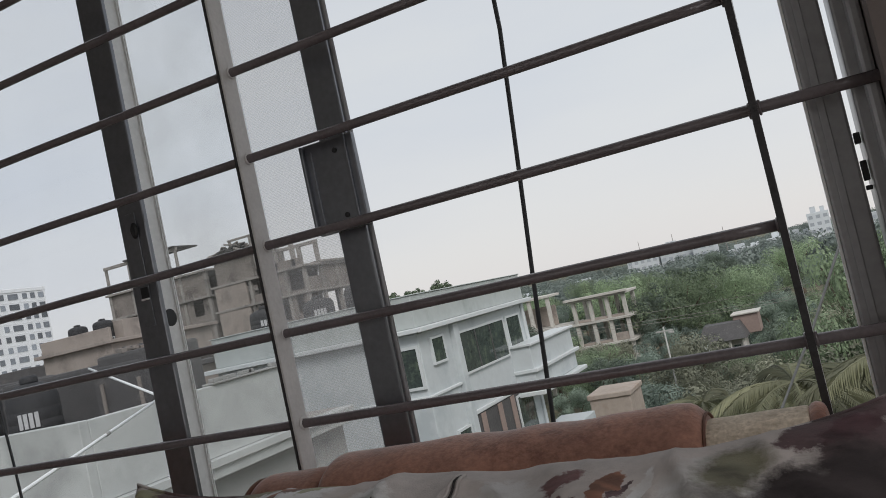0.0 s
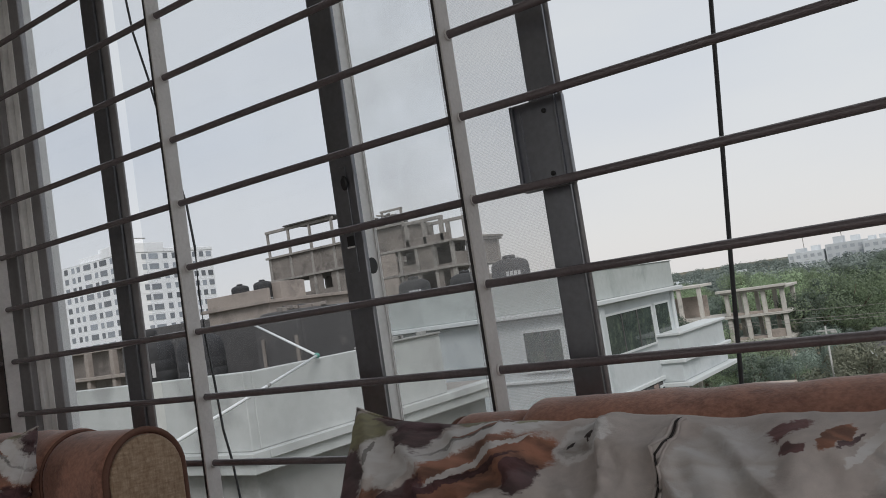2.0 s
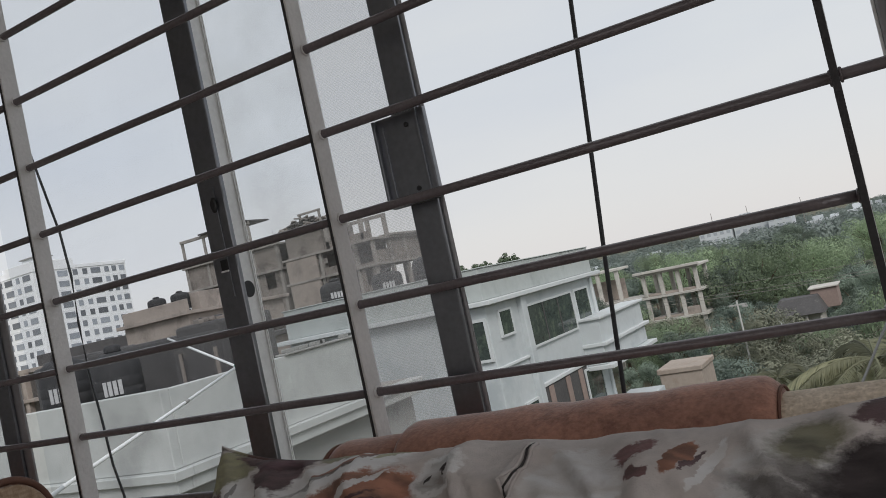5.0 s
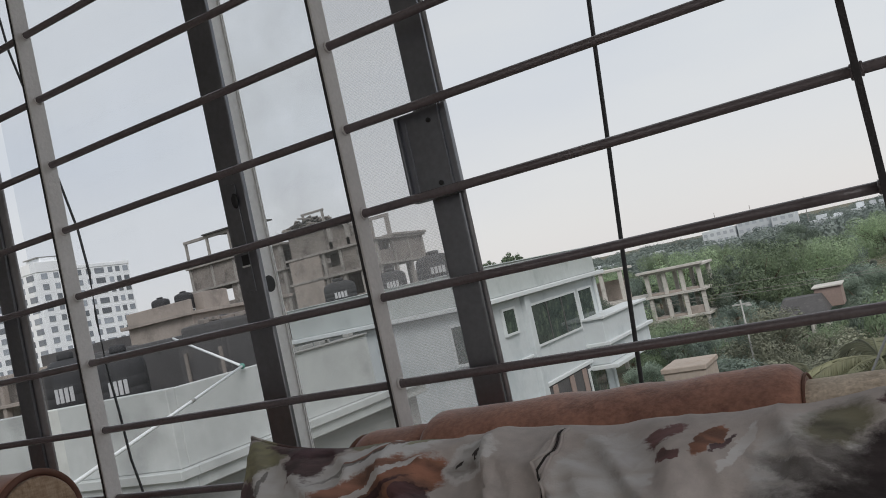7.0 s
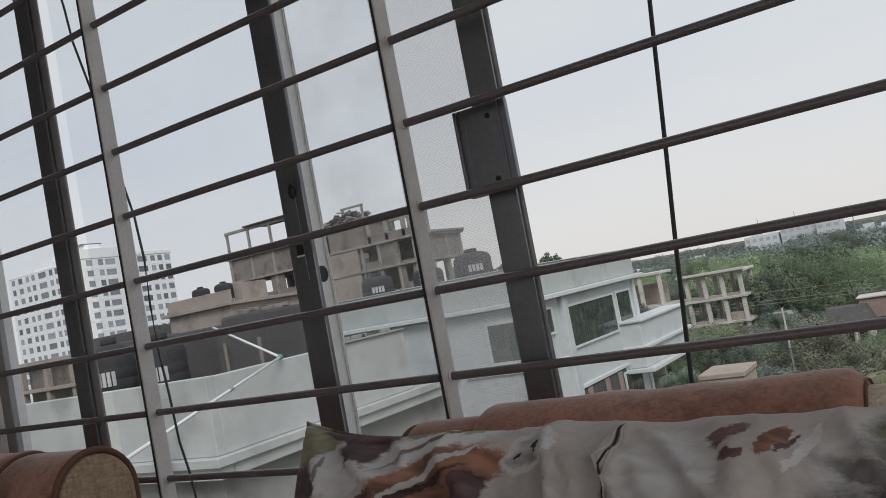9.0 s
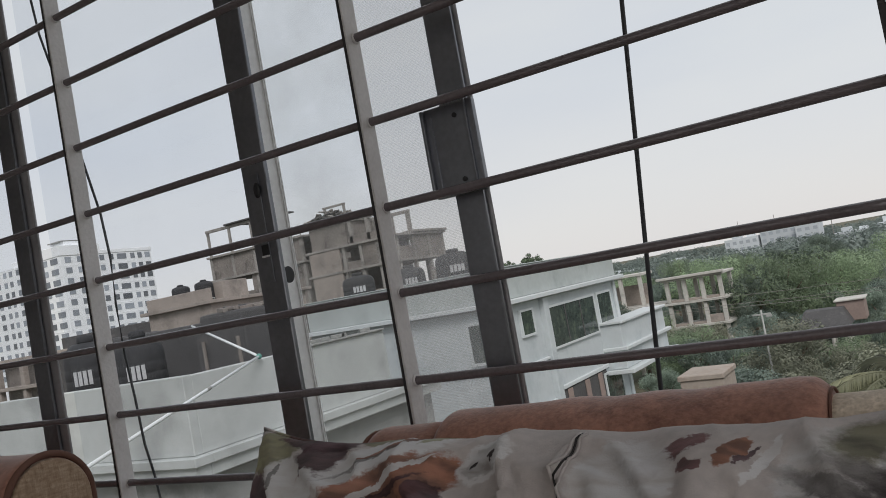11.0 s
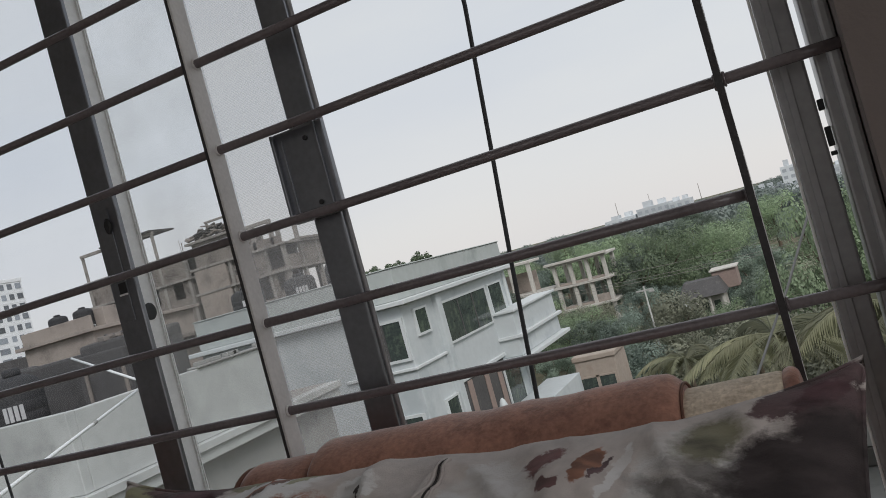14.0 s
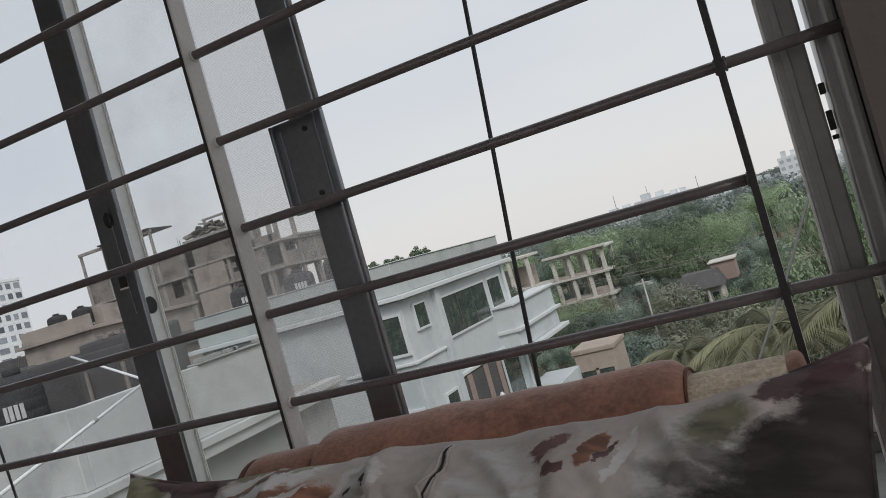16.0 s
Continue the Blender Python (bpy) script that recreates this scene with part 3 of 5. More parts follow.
def leaf_stile(x0, x1, y0, y1, material, groove=None):
    z0, z1 = OZ0 + 0.036, OZ1 - 0.041
    b = box(x0, x1, y0, y1, z0, z1, 0.003)
    if groove:
        box(groove - 0.004, groove + 0.004, y0 - 0.003, y0, z0, z1, 0.001, bm=b)
    return part("stile", b, material, win)


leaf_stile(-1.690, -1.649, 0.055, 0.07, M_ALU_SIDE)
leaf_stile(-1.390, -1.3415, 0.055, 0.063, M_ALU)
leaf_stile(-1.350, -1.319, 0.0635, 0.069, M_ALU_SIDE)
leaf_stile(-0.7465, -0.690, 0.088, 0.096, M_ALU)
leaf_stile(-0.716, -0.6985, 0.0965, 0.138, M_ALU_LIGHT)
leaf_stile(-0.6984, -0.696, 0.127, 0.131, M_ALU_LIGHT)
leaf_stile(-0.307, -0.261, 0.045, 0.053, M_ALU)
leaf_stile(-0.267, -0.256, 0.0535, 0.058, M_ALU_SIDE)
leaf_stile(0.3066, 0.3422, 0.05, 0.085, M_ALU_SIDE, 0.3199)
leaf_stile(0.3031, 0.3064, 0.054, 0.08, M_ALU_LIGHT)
for x0, x1, y in ((-1.649, -1.390, 0.06), (-1.319, -0.7468, 0.092)):
    g = part("pane", box(x0, x1, y - 0.002, y + 0.002, OZ0 + 0.05, OZ1 - 0.05), M_GLASS, win, "slightly dusty clear glass pane")
    g.visible_shadow = False
dp = part("pane", box(-0.712, -0.491, 0.1385, 0.1415, OZ0 + 0.05, OZ1 - 0.05), M_GLASS_DUSTY, win, "dusty smudged glass pane")
dp.visible_shadow = False
scr = part("fly_screen", box(-0.455, -0.3075, 0.0485, 0.0495, OZ0 + 0.06, OZ1 - 0.06), M_SCREEN, win, "fine grey woven fly screen")
scr.visible_shadow = False
# pull handle plate with its two screws
hb = box(-0.3308, -0.2481, 0.034, 0.0445, 1.1960, 1.3260, 0.003)
box(-0.3308, -0.3258, 0.026, 0.034, 1.1980, 1.3240, 0.0015, bm=hb)
box(-0.3198, -0.3158, 0.0315, 0.034, 1.2010, 1.3140, 0.001, bm=hb)
box(-0.2621, -0.2581, 0.030, 0.034, 1.1960, 1.3260, 0.0012, bm=hb)
handle = part("pull_handle", hb, M_ALU, win, "dark pull handle plate with two screws")
for x, z in ((-0.2780, 1.3070), (-0.2790, 1.2160)):
    part("screw", lathe([(0.0036, 0), (0.0036, 0.002), (0.002, 0.003)], 12), M_BLACK, handle, m=pose(x, 0.0335, z, 90, 0, 0))
# latch in the dark stile and the lock hole in the pale one
part("latch", box(-0.733, -0.709, 0.0862, 0.0877, 1.135, 1.325, 0.0006), M_ALU, win, "dark sliding latch plate")
part("latch_knob", lathe([(0.0075, 0), (0.0075, 0.002), (0.005, 0.0045)], 16), M_BLACK, win, m=pose(-0.7140, 0.086, 1.2950, 90, 0, 0) @ Matrix.Diagonal((1, 1.8, 1, 1)))
part("latch_recess", box(-0.7260, -0.7100, 0.0848, 0.0861, 1.1820, 1.2000, 0.0005), M_BLACK, win)
part("latch_lip", box(-0.7260, -0.7100, 0.0825, 0.0861, 1.1785, 1.1815, 0.0005), M_ALU_LIGHT, win, "pale lip of the latch")
part("lock_hole", lathe([(0.0112, 0), (0.0112, 0.0016), (0.008, 0.002)], 20), M_BLACK, win, "dark round lock hole", m=Matrix.Translation((-0.6984, 0.110, 1.143)) @ Euler((0, radians(90), 0)).to_matrix().to_4x4() @ Matrix.Diagonal((1.3, 1.2, 1, 1)))

# ---- the grille: flat uprights with round rods through them ----
grille = thing("window_grille", "painted steel window grille, round rods welded through flat uprights", "grille", (0, 0, 0))
PITCH = 0.125
ROD_Z = [0.95 + PITCH * k for k in range(-3, 10)]
UPX = (-1.756, -1.066, -0.402, 0.2565)


def upright(x):
    b = bmesh.new()
    n = 60
    rings = []
    for k in range(n + 1):
        z = OZ0 + 0.002 + (OZ1 - OZ0 - 0.004) * k / n
        dx = 0.0011 * noise.noise(Vector((x * 7, 3.1, z * 5.5))) + 0.0006 * noise.noise(Vector((x * 9, 1.7, z * 23)))
        rings.append([b.verts.new((x + dx + a, c, z)) for a, c in ((-0.003, -0.0195), (0.003, -0.0195), (0.0034, -0.018), (0.0034, 0.0105), (0.003, 0.012), (-0.003, 0.012), (-0.0034, 0.0105), (-0.0034, -0.018))])
    for p, q in zip(rings, rings[1:]):
        for k in range(8):
            b.faces.new((p[k], p[(k + 1) % 8], q[(k + 1) % 8], q[k]))
    b.faces.new(rings[0][::-1])
    b.faces.new(rings[-1])
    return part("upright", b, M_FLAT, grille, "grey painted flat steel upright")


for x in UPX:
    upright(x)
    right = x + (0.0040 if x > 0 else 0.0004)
    # added dark strip: the room-facing edge's backlit shade as colour
    part("front_edge", box(x - 0.0038, right, -0.0212, -0.0197, OZ0 + 0.002, OZ1 - 0.002, 0.0005), M_EDGE_SHADE, grille, "thin dark strip giving the front edge its shade")
ROD_R = 0.0064
for k, z in enumerate(ROD_Z):
    long = k % 2 == 1
    x1 = OX1 + 0.02 if long else UPX[-1] + 0.002
    xs = np.linspace(OX0 - 0.02, x1, 34)
    pts = [(x, 0.0008 * noise.noise(Vector((x * 4, z * 9, 0.3))), z + 0.0012 * noise.noise(Vector((x * 3, z * 7, 5.1)))) for x in xs]
    part("rod", tube(pts, ROD_R, 12), M_BAR, grille, "dark brown painted steel rod", smooth=True)
# weld beads where rods pass the uprights
def weld_bead(x, z, s):
    """A lumpy collar of weld round a rod, at one face of an upright."""
    b = bmesh.new()
    rings = []
    for q in range(12):
        a = 2 * math.pi * q / 12
        lump = 0.0011 + 0.0019 * random.random()
        row = []
        for t in range(6):
            c = 2 * math.pi * t / 6
            r = ROD_R + lump * 0.5 + lump * 0.75 * math.cos(c)
            row.append(b.verts.new((x + s * (0.0052 + lump * 0.7 * math.sin(c)), r * math.cos(a), z + r * math.sin(a))))
        rings.append(row)
    for q in range(12):
        for t in range(6):
            b.faces.new((rings[q][t], rings[(q + 1) % 12][t], rings[(q + 1) % 12][(t + 1) % 6], rings[q][(t + 1) % 6]))
    part("weld_bead", b, M_FLAT if x < 0 else M_BAR, grille, smooth=True)


for x in UPX:
    for k, z in enumerate(ROD_Z):
        weld_bead(x, z, -1)
        if x < 0 or k % 2 == 1:
            weld_bead(x, z, 1)

# ---- cables outside the window ----
tagged(part("hanging_cable", tube([(-0.068, 0.3, 2.6), (-0.092, 0.3, 1.474), (-0.114, 0.3, 1.241), (-0.132, 0.3, 1.058), (-0.15, 0.3, 0.85), (-0.2, 0.29, 0.1), (-0.25, 0.17, -0.8)], 0.0038, 8), M_CABLE, smooth=True), "thin black cable hanging outside the window", "cable")
pts = [(-1.756, 0.3, 2.884), (-1.556, 0.3, 1.972), (-1.544, 0.3, 1.876), (-1.506, 0.3, 1.744), (-1.49, 0.3, 1.672), (-1.421, 0.3, 1.394), (-1.411, 0.3, 1.286), (-1.418, 0.3, 1.174), (-1.416, 0.3, 1.061), (-1.404, 0.3, 0.949), (-1.396, 0.3, 0.838), (-1.379, 0.3, 0.767), (-1.367, 0.3, 0.675), (-1.287, 0.25, 0.2), (-1.247, 0.165, -0.5)]
tagged(part("hanging_cable", tube(pts, 0.003, 8), M_CABLE, smooth=True), "dark drooping cable hanging outside the window", "cable")


# ---- armchairs ----
def rounded_back(yc, half, z0, top, n=18):
    r = half
    out = [(yc - r, z0)]
    for k in range(n + 1):
        a = math.pi - math.pi * k / n
        out.append((yc + r * math.cos(a), top - r + r * math.sin(a)))
    out.append((yc + r, z0))
    return out


def ease(x, x0, x1, r):
    """Height lost near the rounded ends of a roll."""
    d = min(x - x0, x1 - x)
    return 0 if d >= r else r - math.sqrt(max(0.0, r * r - (r - d) ** 2))


def back_piece(name, x0, x1, yc, half, z0, top, material, parent, label, rnd=0.012, wob=0.004, n=30):
    xs = sorted({round(x0 + (x1 - x0) * k / n, 5) for k in range(n + 1)} | {round(x0 + rnd * q, 5) for q in (0.05, 0.2, 0.5)} | {round(x1 - rnd * q, 5) for q in (0.05, 0.2, 0.5)})
    return part(name, loft(lambda x: rounded_back(yc, half - ease(x, x0, x1, rnd) * 0.8, z0, top - ease(x, x0, x1, rnd)), xs, wob), material, parent, label, smooth=True)


def piping(x, yc, half, z0, top, parent, r=0.0045):
    pts = [(x, y, z) for y, z in rounded_back(yc, half, z0, top)]
    return part("piping", tube(pts, r, 8), M_PIPING, parent, "dark fabric piping", smooth=True)


def armchair(x0, x1, yc, top, caps):
    """A low upholstered chair whose back stands to the window. caps: widths of the plainer rolls at its ends."""
    ch = thing("armchair", "upholstered armchair, brown velvet back roll with beige woven ends", "armchair", ((x0 + x1) / 2, yc - 0.35, 0), group="armchairs by the window")
    inv = Matrix.Translation(ch.location).inverted()
    made = []
    a, b = x0 + caps[0], x1 - caps[1]
    made.append(back_piece("back_roll", a, b, yc, 0.066, 0.35, top, M_VELVET, ch, "brown velvet back roll", 0.022, 0.005))
    made.append(back_piece("end_roll", x0, a + 0.008, yc, 0.058, 0.35, top - 0.014, M_VELVET if caps[0] > 0.11 else M_WEAVE, ch, "", 0.03, 0.003))
    made.append(back_piece("end_roll", b - 0.006, x1 - 0.013, yc, 0.057, 0.35, top - 0.018, M_WEAVE_PALE, ch, "beige woven end roll", 0.006, 0.002))
    made.append(back_piece("end_band", x1 - 0.016, x1, yc, 0.058, 0.35, top - 0.015, M_VELVET, ch, "brown velvet end band", 0.008, 0.001, 4))
    made.append(piping(b - 0.001, yc, 0.0575, 0.4, top - 0.012, ch, 0.0016))
    made.append(piping(x0 + 0.006, yc, 0.052, 0.4, top - 0.022, ch, 0.004))
    made.append(part("back_pad", box(x0 + 0.1, x1 - 0.1, yc - 0.185, yc - 0.068, 0.432, 0.84, 0.05, seg=4), M_VELVET, ch, "brown velvet back pad", smooth=True))
    # seat, arms and feet in front of the back
    made.append(part("seat", box(x0 + 0.09, x1 - 0.09, yc - 0.72, yc - 0.055, 0.22, 0.43, 0.04, seg=4), M_VELVET, ch, smooth=True))
    for s in (x0, x1 - 0.1):
        made.append(part("arm", box(s, s + 0.095, yc - 0.72, yc - 0.06, 0.1, 0.60, 0.035, seg=4), M_WEAVE, ch, "beige woven arm", smooth=True))
    for fx in (x0 + 0.05, x1 - 0.05):
        for fy in (yc - 0.66, yc - 0.03):
            made.append(part("foot", lathe([(0.018, 0), (0.024, 0.12), (0.026, 0.36 if fy > yc - 0.1 else 0.22)], 12), M_PIPING, ch, m=Matrix.Translation((fx, fy, 0))))
    for o in made:
        o.matrix_basis = inv @ o.matrix_basis
    return ch


armchair(-0.415, 0.259, -0.098, 0.920, (0.118, 0.108))


def second_chair():
    """The next chair: its arched woven end panel shows beside its velvet back."""
    x1, yc, top = -0.945, -0.222, 0.932
    ch = thing("armchair", "brown velvet armchair with an arched beige woven end panel", "armchair", (-1.3, yc - 0.3, 0), group="armchairs by the window")
    inv = Matrix.Translation(ch.location).inverted()
    made = [
        back_piece("back_roll", -1.72, -1.128, yc, 0.078, 0.35, top + 0.006, M_VELVET, ch, "brown velvet back roll", 0.02, 0.004),
        back_piece("end_roll", -1.134, x1 - 0.012, yc, 0.074, 0.35, top, M_VELVET, ch, "brown velvet end roll", 0.01, 0.002),
        back_piece("end_panel", x1 - 0.014, x1 + 0.003, yc, 0.066, 0.36, top - 0.009, M_WEAVE, ch, "beige woven end panel", 0.005, 0.0006, 4),
        piping(x1 - 0.004, yc, 0.071, 0.36, top - 0.002, ch, 0.0055),
        piping(-1.13, yc, 0.075, 0.4, top + 0.002, ch, 0.003),
        part("seat", box(-1.66, -1.02, yc - 0.68, yc - 0.07, 0.22, 0.43, 0.04, seg=4), M_VELVET, ch, smooth=True),
    ]
    for s in (-1.74, -1.03):
        made.append(part("arm", box(s, s + 0.085, yc - 0.68, yc - 0.081, 0.1, 0.60, 0.035, seg=4), M_WEAVE, ch, "beige woven arm", smooth=True))
    for fx in (-1.68, -0.99):
        for fy in (yc - 0.62, yc):
            made.append(part("foot", lathe([(0.018, 0), (0.024, 0.12), (0.026, 0.36 if fy > yc - 0.1 else 0.22)], 12), M_PIPING, ch, m=Matrix.Translation((fx, fy, 0))))
    for o in made:
        o.matrix_basis = inv @ o.matrix_basis
    return ch


second_chair()


# ---- cushions ----
def cushion_point(u, v, s, w, h, t, seed):
    """A point of the cushion's cover: pinched corners, puffed middle, folds running in from the seams."""
    edge = max(0.0, 1 - u * u) ** 0.42 * max(0.0, 1 - v * v) ** 0.42
    x = w / 2 * u * (1 - 0.085 * (1 - v * v))
    z = h / 2 * v * (1 - 0.125 * max(0.0, 1 - u ** 4) ** 0.9) + 0.006 * noise.noise(Vector((u * 4, seed, 0))) * v
    soft = noise.noise(Vector((u * 3 + seed, v * 2.2, s * 2.0))) * 0.016 + noise.noise(Vector((u * 7 + seed, v * 5, s * 5.0))) * 0.006
    a = u * 5.2 + v * 1.9 + 1.3 * noise.noise(Vector((u * 2, v * 2, seed)))
    rim = abs(v) ** 1.5
    fold = (0.5 + 0.5 * math.sin(a * 4.2 + 2.5 * noise.noise(Vector((u * 3.1, v * 1.5, seed + 7))))) ** 2.5 * 0.019 * (0.3 + rim)
    ridge = (1 - abs(noise.noise(Vector((u * 5 + v * 2.6 + seed, v * 2.0 - u * 1.2, 9.0))))) ** 9 * 0.021
    crease = (1 - abs(noise.noise(Vector((u * 11 + v * 4.5 + seed, v * 3.2 - u * 2.0, 4.0))))) ** 14 * 0.007
    return x, s * (t / 2 * edge + (soft + fold + ridge + crease - 0.003) * edge), z


def cushion(w, h, t, m, seed, label, stitch=True):
    cu = thing("cushion", label, "cushion", (0, 0, 0), group="printed cushions")
    cu.matrix_basis = m
    nu, nv = 150, 90
    b = bmesh.new()
    sides = []
    for s in (-1, 1):
        grid = []
        for i in range(nu + 1):
            col = []
            for j in range(nv + 1):
                if s == 1 and (i in (0, nu) or j in (0, nv)):
                    col.append(sides[0][i][j])
                else:
                    col.append(b.verts.new(cushion_point(-1 + 2 * i / nu, -1 + 2 * j / nv, s, w, h, t, seed)))
            grid.append(col)
        sides.append(grid)
        for i in range(nu):
            for j in range(nv):
                q = (grid[i][j], grid[i + 1][j], grid[i + 1][j + 1], grid[i][j + 1])
                b.faces.new(q if s == -1 else q[::-1])
    part("cover", b, M_FLORAL, cu, smooth=True)
    rim = []
    for k in range(161):
        a = k / 160 * 4
        e, f = int(a) % 4, a - int(a)
        u, v = ((-1 + 2 * f, -1), (1, -1 + 2 * f), (1 - 2 * f, 1), (-1, 1 - 2 * f))[e]
        rim.append(cushion_point(u, v, -1, w, h, t, seed))
    part("seam", tube(rim, 0.0026, 6, ends=False), M_FLORAL, cu, smooth=True)
    if stitch:
        # two pale welts with a dark stitched slit between them
        for dx, r, mt, nm in ((0.0, 0.0011, M_SEAM, "stitch_line"), (-0.003, 0.0017, M_FLORAL, "welt"), (0.003, 0.0017, M_FLORAL, "welt")):
            pts = []
            for k in range(40):
                v = 0.93 - 0.85 * k / 39
                x = 0.047 + 0.002 * (1 - k / 39) ** 2 + dx
                p = cushion_point(x / (w / 2), v, -1, w, h, t, seed)
                pts.append((p[0], p[1] - 0.0012, p[2]))
            part(nm, tube(pts, r, 6), mt, cu, "dark stitched slit" if mt is M_SEAM else "", smooth=True)
    return cu


cushion(0.78, 0.50, 0.17, pose(-0.078, -0.381, 0.733, -35, 0.8, 0), 1.7, "pale floral printed cotton cushion leaning on the chair back")
cushion(0.46, 0.46, 0.14, pose(-1.31, -0.40, 0.752, 20, -2, 180), 6.2, "pale floral printed cotton cushion on the next chair", False)

# ---- sun shade ledge of this building, under the window ----
lg = thing("window_ledge", "white painted concrete ledge outside under the window", "ledge", (0, 0, 0), kind="structure")
part("slab", box(0.02, 1.7, 0.165, 0.95, 0.36, 0.46, 0.006), M_CONC_DARK, lg)
part("upstand", box(0.02, 1.7, 0.9, 0.98, 0.5, 0.62, 0.005), M_COAT, lg)
part("upstand_base", box(0.02, 1.7, 0.895, 0.985, 0.461, 0.499, 0.003), M_CONC_DARK, lg)


# ---- outdoors: ground ----
GZ = -13.2


def shift(x, y):
    """How far a place of the plan lies from its first estimate, by bearing and distance from the window."""
    return 0.0202 * (x - 0.3) + 0.0082 * (y + 0.97), 0.046 - 0.0073 * (x - 0.3) - 0.0483 * (y + 0.97)


def lay(ob, x, y, z):
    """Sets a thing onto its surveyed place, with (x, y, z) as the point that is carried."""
    dx, dz = shift(x, y)
    ob.matrix_basis = Matrix.Translation((x + dx, y, z + dz)) @ Matrix.Diagonal((1.02, 1, 1.02, 1)) @ Matrix.Translation((-x, -y, -z)) @ ob.matrix_basis
    return ob


b = bmesh.new()
bmesh.ops.create_grid(b, x_segments=60, y_segments=60, size=2500)
for v in b.verts:
    r = max(0.0, (v.co.length - 60) / 200)
    v.co.z = GZ + min(1.0, r) * 1.2 * noise.noise(v.co * 0.004) - 0.05
tagged(part("ground", b, M_GROUND), "brown-green ground of soil and grass", "ground", kind="structure")


def window_unit(name, w, h, d, parent, m, frame_m, glass_m, mullions=1, f=0.07):
    """A framed window facing -y in its own space: frame, sill, panes."""
    e = part(name, box(-w / 2 - f, w / 2 + f, -0.03, d, -h / 2 - f, -h / 2), frame_m, parent, m=m)
    fr = box(-w / 2 - f, w / 2 + f, -0.03, d, h / 2, h / 2 + f)
    box(-w / 2 - f, -w / 2, -0.03, d, -h / 2, h / 2, bm=fr)
    box(w / 2, w / 2 + f, -0.03, d, -h / 2, h / 2, bm=fr)
    for k in range(mullions):  # dark sliding-leaf bars
        x = -w / 2 + w * (k + 1) / (mullions + 1)
        part("mullion", box(x - 0.03, x + 0.03, -0.02, -0.001, -h / 2, h / 2), M_TARP, e)
    part("window_frame", fr, frame_m, e)
    part("pane", box(-w / 2, w / 2, 0.0, 0.02, -h / 2, h / 2), glass_m, e, "dark reflecting glass")
    return e


NEIGHBOUR, BLUE, BROWN = (-9.5, 7.5, 0.9), (-11.7, 27.8, 0.8), (-44, 40, 4)
# ---- neighbour's flat roof with a pale parapet ----
nb = lay(thing("neighbour_house", "flat-roofed neighbouring house with a pale rendered parapet", "house", (-20, 10, GZ)), *NEIGHBOUR)
inv = Matrix.Translation((20, -10, -GZ))
PX, PY, PZ = -8.45, 6.5, 0.85
for nm, bx, mt in (
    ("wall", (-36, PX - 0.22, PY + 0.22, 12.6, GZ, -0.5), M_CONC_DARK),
    ("roof", (-36, PX - 0.22, PY + 0.22, 12.6, -0.499, -0.2), M_CONC),
    ("parapet", (-36, PX, PY, PY + 0.15, -0.2, PZ), M_PARAPET),
    ("parapet", (PX - 0.15, PX, PY + 0.151, 11.1, -0.2, PZ - 0.01), M_PARAPET),
    ("ledge", (-36, PX + 0.12, PY - 0.12, PY + 0.2, -0.33, -0.201), M_PARAPET),
    ("ledge", (PX - 0.2, PX + 0.12, PY + 0.201, 12.6, -0.33, -0.201), M_PARAPET),
    ("moulding", (-36, PX + 0.05, PY - 0.05, PY + 0.2, -0.5, -0.331), M_PARAPET),
    ("moulding", (PX - 0.2, PX + 0.05, PY + 0.201, 12.6, -0.5, -0.331), M_PARAPET),
):
    part(nm, box(*bx, 0.012, seg=1), mt, nb, m=inv.copy())
part("coping", box(PX - 0.2, PX + 0.05, 9.0, 11.08, PZ - 0.009, PZ + 0.025, 0.01, seg=1), M_CONC_DARK, nb, m=inv.copy())
for y in (9.1, 9.4, 9.8, 9.95, 10.6):
    lay(tagged(part("loose_brick", box(PX - 0.14, PX - 0.02, y, y + random.uniform(0.12, 0.24), PZ + 0.025, PZ + 0.085, 0.006, seg=1), M_CONC_DARK), "grey loose brick lying on the parapet", "brick", group="loose bricks on the parapet"), *NEIGHBOUR)


def water_tank(x, y, z, r, h, label, logo=True):
    tk = thing("water_tank", label, "water tank", (x, y, z), group="roof water tanks")
    prof = [(r * 0.96, 0)]
    for k in range(6):
        zz = h * (0.02 + 0.115 * k)
        prof += [(r, zz), (r, zz + h * 0.085), (r * 0.985, zz + h * 0.095), (r * 0.985, zz + h * 0.11)]
    prof += [(r, h * 0.74), (r * 0.97, h * 0.83), (r * 0.86, h * 0.90), (r * 0.5, h * 0.955), (r * 0.34, h * 0.96)]
    part("body", lathe(prof, 32), M_TANK, tk, smooth=True)
    part("lid", lathe([(r * 0.32, h * 0.96), (r * 0.34, h * 0.975), (r * 0.34, h * 1.02), (r * 0.25, h * 1.04)], 24), M_TANK, tk, smooth=True)
    if logo:
        b = bmesh.new()
        for k in range(4):
            a = -math.pi / 2 + 0.35 + 0.2 * k
            r0 = bmesh.ops.create_cube(b, size=1)
            mm = Matrix.Rotation(a, 4, "Z") @ Matrix.Translation((r * 1.0, 0, h * 0.60)) @ Matrix.Diagonal((0.03, r * 0.15, h * 0.15, 1))
            bmesh.ops.transform(b, matrix=mm, verts=r0["verts"])
        part("logo_bars", b, M_LOGO, tk, "plain white bars")
    part("outlet", tube([(r * 0.9, 0.05, h * 0.12), (r * 1.25, 0.05, h * 0.12), (r * 1.25, 0.05, -0.02)], 0.03, 8), M_PIPE, tk, "white outlet pipe", smooth=True)
    return tk


